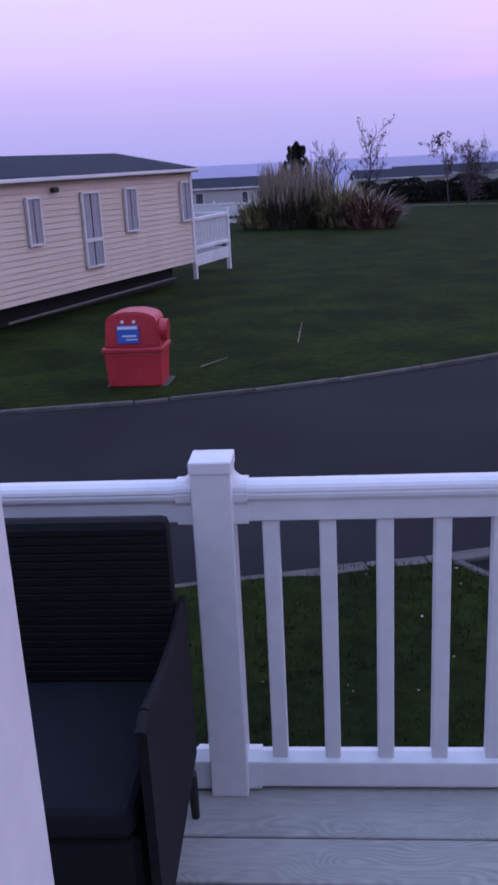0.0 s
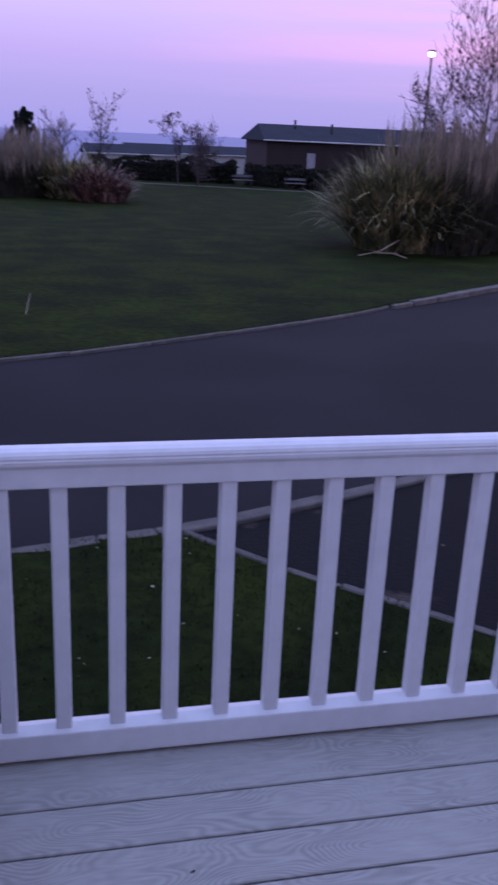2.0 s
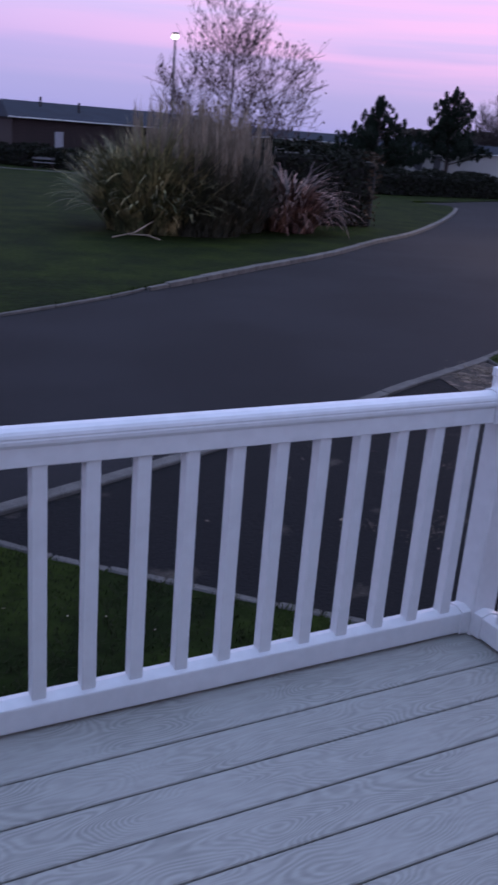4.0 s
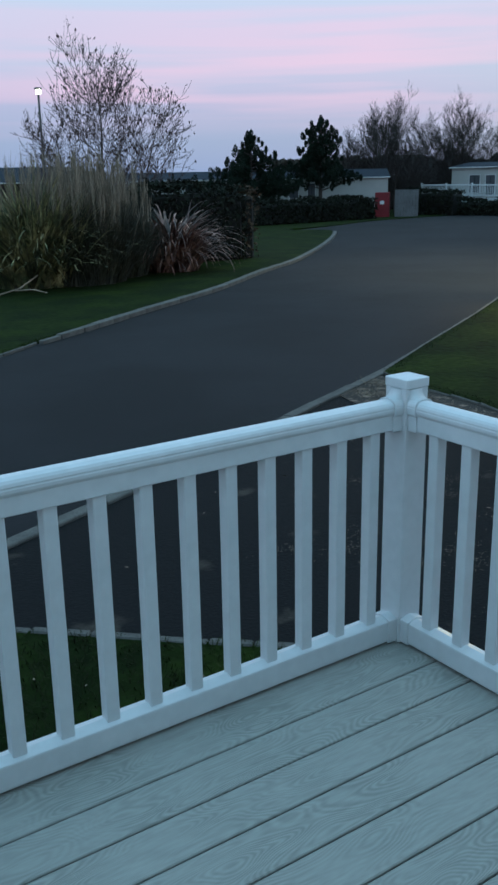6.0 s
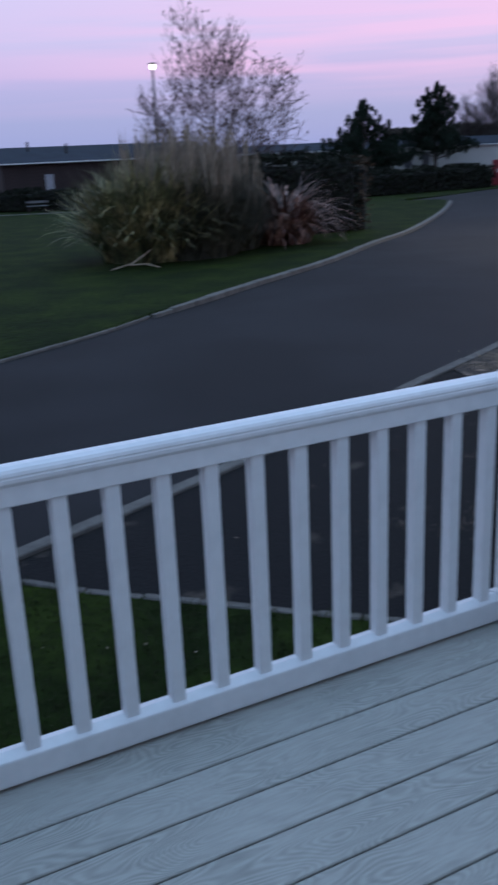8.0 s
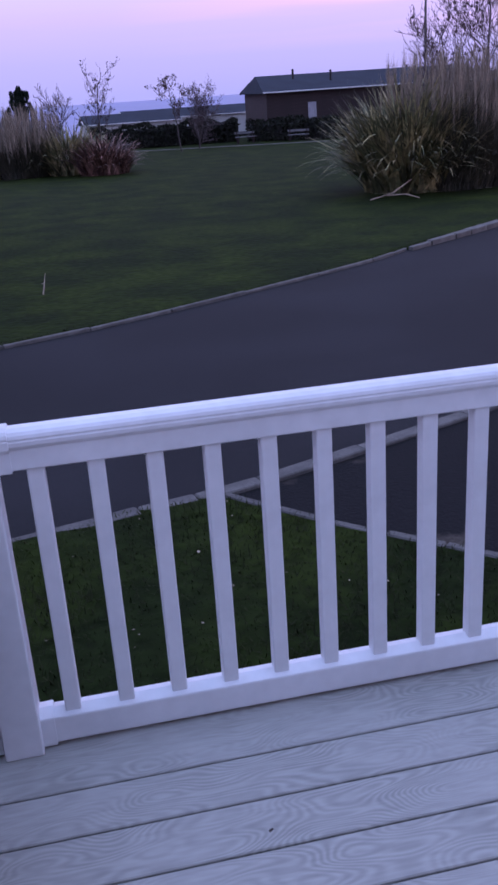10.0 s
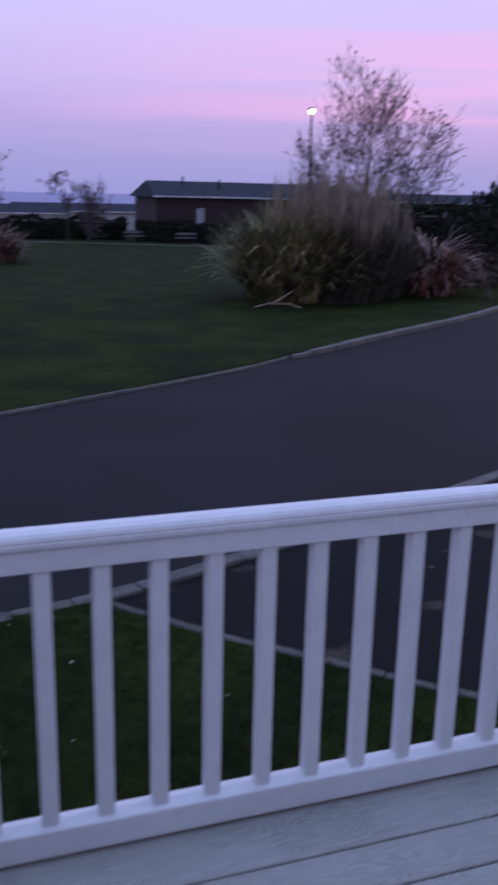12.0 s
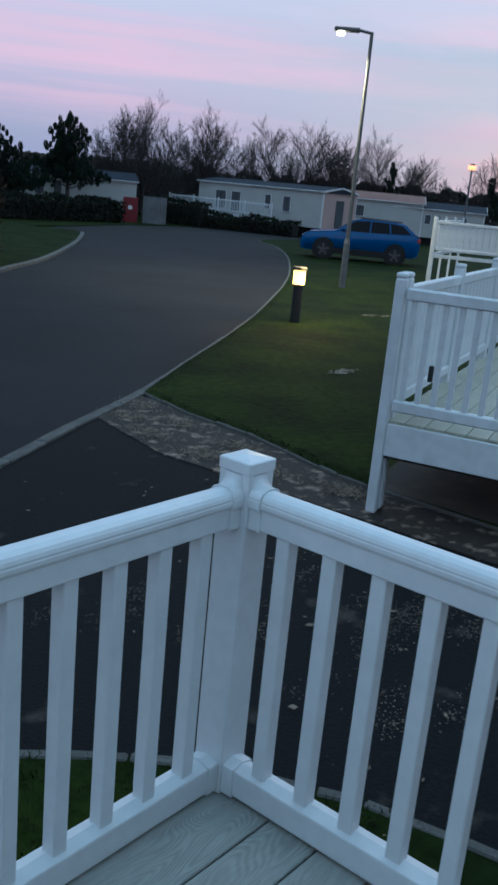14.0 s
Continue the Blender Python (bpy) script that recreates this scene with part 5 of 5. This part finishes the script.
# ---- caravans and lodges in the distance ----
lodge = caravan((23.6, 47.2), 180, 11.85, 5.5, -1.15, 1.30, 2.15, -1, "dark brown timber lodge with a grey roof", "clad_wood", "roof", 14, overhang=0.25, hip=0.3)
part("door", boxed((9.2, 0.03, -1.1), (9.65, 0.06, 0.72), 0.01), M["curtain"], lodge, "pale lodge door")
part("flue_pipe", tube((8.0, -1.2, 1.6), (8.0, -1.2, 2.25), 0.06), M["metal_black"], lodge)
part("flue_pipe", tube((9.9, -1.9, 1.8), (9.9, -1.9, 2.40), 0.06), M["metal_black"], lodge)



def picnic_bench(x, y, turn):
    """A weathered bench: two planks for the seat, one for the back, and two leg frames."""
    b = tagged(empty("bench", (x, y, ground_z(x, y) + 0.03), turn), "weathered pale timber bench before the lodge", "bench", group="benches")
    b.scale = (0.7, 0.8, 0.75)
    for y0 in (-0.20, 0.0):
        part("seat_plank", boxed((-0.75, y0, 0.42), (0.75, y0 + 0.17, 0.46), 0.006), M["fence_grey"], b)
    part("back_plank", boxed((-0.75, 0.20, 0.62), (0.75, 0.235, 0.76), 0.006), M["fence_grey"], b)
    for px in (-0.6, 0.6):
        part("leg", boxed((px - 0.04, -0.18, 0), (px + 0.04, -0.10, 0.42), 0.005), M["clad_wood"], b)
        part("leg", boxed((px - 0.04, 0.16, 0), (px + 0.04, 0.20, 0.78), 0.005), M["clad_wood"], b)


picnic_bench(10.3, 46.2, 4)
picnic_bench(12.5, 43.9, -12)
caravan((-6.8, 40.0), 0, 6.4, 3.4, -0.55, 0.40, 0.85, 1, "low white caravan with a dark roof beyond the lawn", windows=[(1.6, 2.0, -0.25, 0.25), (3.7, 4.0, -0.35, 0.25), (4.4, 4.7, -0.35, 0.25)])
fence([(-5.6, 37.4), (-2.6, 37.7)], -0.75, 0.62, "white boarded fence before the low caravan", gap=0.16, closed=True)
for x, y, L, zz in ((2.6, 54, 5.5, 0.55), (5.2, 57, 8.5, 0.62), (11.5, 58, 6.0, 0.50)):
    caravan((x, y), 3, L, 3.4, -0.9, zz - 0.40, zz + 0.12, 1, "distant caravan roof behind the hedge", "clad_white", "roof")
# white caravans behind the pines
caravan((25.5, 48.5), -33, 9.5, 3.4, -0.6, 1.25, 1.75, 1, "white caravan behind the broad pine", windows=[(1.2, 1.8, 0.2, 1.0), (4.0, 4.5, 0.1, 1.0)])
caravan((33.4, 43.6), -36, 6.8, 3.4, -0.6, 1.25, 1.75, 1, "white caravan behind the open pine", windows=[(0.9, 1.5, 0.1, 1.0), (2.0, 2.5, -0.3, 1.0)])
fence([(43.9, 41.8), (43.9, 33.3)], 0.0, 0.74, "white veranda fence along the long white caravan", gap=0.13, closed=False, stout=0.045)
caravan((44.7, 30.2), 90, 9.8, 3.4, -0.35, 1.72, 2.05, -1, "long white caravan with a pink end wall", end="clad_pink",
        windows=[(2.3, 2.9, 0.4, 1.3), (3.8, 4.3, 0.4, 1.3), (6.2, 7.0, 0.0, 1.3), (7.4, 8.3, 0.2, 1.3)], end_windows=[(1.3, 2.1, -0.3, 1.3)])
caravan((52.0, 27.8), 122, 6.5, 3.4, -0.4, 1.55, 2.05, -1, "white caravan with a terracotta roof", roof="roof_red", windows=[(3.6, 4.2, 0.5, 1.2)])
caravan((53.8, 24.5), 118, 5.8, 3.4, -0.4, 1.30, 1.75, -1, "grey roofed caravan beyond the car", windows=[(1.0, 1.4, 0.4, 1.0), (2.6, 3.0, 0.4, 1.0), (3.2, 3.6, 0.4, 1.0)])
fence([(21.9, 10.3), (24.4, 6.1)], 0.36, 0.80, "white boarded railing of a far deck", gap=0.16, closed=True, skirt=0.12, stout=0.03)
fence([(22.0, 10.42), (27.2, 12.3)], 0.36, 0.80, "white plastic railing of a far deck", gap=0.16, skirt=0.12, stout=0.03)

# red cabinet and grey fence at the bend
rx, ry = 37.75, 38.8
cab = tagged(empty("hose_cabinet", (rx, ry, ground_z(rx, ry)), -46), "dull red cabinet at the bend of the road", "cabinet")
part("body", boxed((-0.42, -0.25, 0), (0.42, 0.25, 1.42), 0.03), M["red_dark"], cab)
part("sign", boxed((-0.12, -0.262, 0.75), (0.12, -0.251, 0.95)), M["white_ink"], cab)
gf2 = tagged(empty("grey_fence", (38.17, 38.2, ground_z(38.2, 38.2)), -46), "plain grey board fence beside the red cabinet", "fence")
for i in range(8):
    part("board", boxed((0.17 * i, -0.03, 0), (0.17 * i + 0.16, 0.03, 1.55), 0.008), M["fence_grey"], gf2)

# ---- grass blades and leaf litter ----


def inside(poly, x, y):
    hit = np.zeros(len(x), bool)
    for (x0, y0), (x1, y1) in zip(poly, poly[1:] + poly[:1]):
        c = ((y0 > y) != (y1 > y)) & (x < (x1 - x0) * (y - y0) / (y1 - y0 + 1e-12) + x0)
        hit ^= c
    return hit


def turf(name, poly, box, n, length, width, dz, label, seed):
    r = np.random.default_rng(seed)
    x, y = r.uniform(box[0], box[1], n), r.uniform(box[2], box[3], n)
    ok = inside(poly, x, y)
    x, y = x[ok], y[ok]
    k = len(x)
    z = -0.62 - 0.010 * y + dz
    tuft = 0.75 + 0.5 * np.sin(x * 3.1 + 2 * np.sin(y * 2.3)) * np.sin(y * 2.7 + 1.5 * np.sin(x * 1.9))
    v, f = blades(r, np.stack([x, y, z], 1), r.uniform(0, 6.28, k), r.uniform(*length, k) * tuft, r.uniform(0.5, 1.2, k), r.uniform(-0.35, 0.1, k), r.uniform(*width, k), 2)
    return tagged(data_part(name, v, f, M["blade"]), label, "grass", kind="stuff")


near_poly = near_line[:k_corner] + pad_curve + [(-20, -9), (-40, -9)]
far_poly = far_line + [(26.5, 32.6), (29, 33.0), (40, 69), (-60, 69), (-60, 1)]
side_poly = near_line[k_verge + 1:] + [(75, -9)] + verge_curve[::-1]
turf("grass_near", near_poly, (-2.5, 3.4, -0.2, 2.9), 42000, (0.02, 0.05), (0.003, 0.006), 0.018, "short dark green grass blades by the decking", 61)


def fringe(name, line, side, n, label, seed):
    """Ragged blades along the grassy side of a kerb."""
    r = np.random.default_rng(seed)
    p = np.array(line)
    i = r.integers(0, len(p) - 1, n)
    t = r.random(n)[:, None]
    q = p[i] * (1 - t) + p[i + 1] * t
    d = p[i + 1] - p[i]
    d /= np.linalg.norm(d, axis=1)[:, None]
    q = q + np.stack([-d[:, 1], d[:, 0]], 1) * (side * (0.02 + 0.12 * r.random(n) ** 1.5))[:, None]
    z = -0.62 - 0.010 * q[:, 1] + 0.026
    v, f = blades(r, np.stack([q[:, 0], q[:, 1], z], 1), r.uniform(0, 6.28, n), r.uniform(0.012, 0.032, n), r.uniform(0.3, 1.1, n), r.uniform(0, 0.6, n), r.uniform(0.005, 0.011, n), 2)
    return tagged(data_part(name, v, f, M["blade"]), label, "grass", kind="stuff")


fringe("grass_edge", [p for p in far_line if -5 < p[0] < 14], 1, 3500, "ragged grass along the far kerb", 62)
fringe("grass_edge", [p for p in near_line if 7.2 < p[0] < 20], -1, 1500, "ragged grass along the near kerb", 63)
fringe("grass_edge", [p for p in verge_curve if p[1] > 1.2], 1, 1200, "ragged grass beside the leaf litter", 64)


def scatter(name, label, n, place, size, mat, seed, dz=0.012):
    r = np.random.default_rng(seed)
    x, y = place(r, n)
    z = -0.62 - 0.010 * y + dz + r.uniform(0, 0.006, len(x))
    v, f = leaf_quads(r, np.stack([x, y, z], 1), size, 1.5)
    zc = np.repeat(z, 4)
    v[:, 2] = zc + (v[:, 2] - zc) * 0.22 + 0.004
    return tagged(data_part(name, v, f, M[mat]), label, "leaves", kind="stuff")


def in_patches(centres, spread):
    def place(r, n):
        c = np.array(centres)[r.integers(0, len(centres), n)]
        return c[:, 0] + r.normal(0, 1, n) * spread[0], c[:, 1] + r.normal(0, 1, n) * spread[1]
    return place


scatter("leaf_litter", "dead brown leaves along the paving strip", 5200, in_patches([(6.35, 4.75), (6.1, 4.2), (6.45, 3.5), (6.1, 2.9), (6.2, 2.2), (6.75, 5.0), (6.0, 3.5), (6.6, 4.3)], (0.09, 0.13)), 0.016, "leaf_dead", 71)
drift = np.random.default_rng(75)
drifts = [(4.4 + drift.normal(0, 0.65), 1.0 + drift.normal(0, 1.0)) for _ in range(34)]
scatter("leaf_litter", "small drifts of dead leaves over the parking bay", 3600, in_patches(drifts, (0.11, 0.045)), 0.009, "leaf_dead", 72)
scatter("leaf_litter", "single dead leaves over the parking bay", 90, in_patches([(3.6, 2.2), (4.4, 1.0), (4.8, 2.6), (4.2, -0.2)], (0.7, 0.7)), 0.032, "leaf_dead", 74)
scatter("leaf_litter", "small heaps of pale dead leaves on the side lawn", 260, in_patches([(10.12, 4.95), (10.3, 5.0), (15.9, 8.2), (16.2, 8.0)], (0.10, 0.05)), 0.035, "plume", 76, dz=0.036)
scatter("leaf_litter", "pale leaf scraps on the grass", 34, in_patches([(0.6, 1.6), (1.3, 1.0), (0.2, 2.0), (1.8, 0.6)], (0.5, 0.4)), 0.015, "plume", 73, dz=0.026)


def twig(place, length, turn, lift, label):
    """A pale dry stalk with a side shoot lying on the grass."""
    x, y = place
    t = tagged(empty("dry_stalk", (x, y, ground_z(x, y) + 0.045), turn), label, "debris")
    part("stalk", tube((-length / 2, 0, 0), (length / 2, 0, lift), 0.008, 0.003, 6), M["plume"], t)
    part("shoot", tube((0, 0, lift / 2), (length * 0.45, length * 0.22, lift * 0.4), 0.005, 0.002, 6), M["plume"], t)
    return t


twig((-0.95, 8.05), 0.34, 35, 0.05, "pale dry stalk lying on the lawn near the bin")
twig((0.0, 9.4), 0.30, 80, 0.20, "pale dry stalk sticking out of the lawn")
twig((0.35, 0.75), 0.25, 10, 0.02, "pale dry stalk on the grass beside the decking")
twig((1.25, 0.55), 0.22, -5, 0.02, "pale dry stalk on the grass beside the decking")
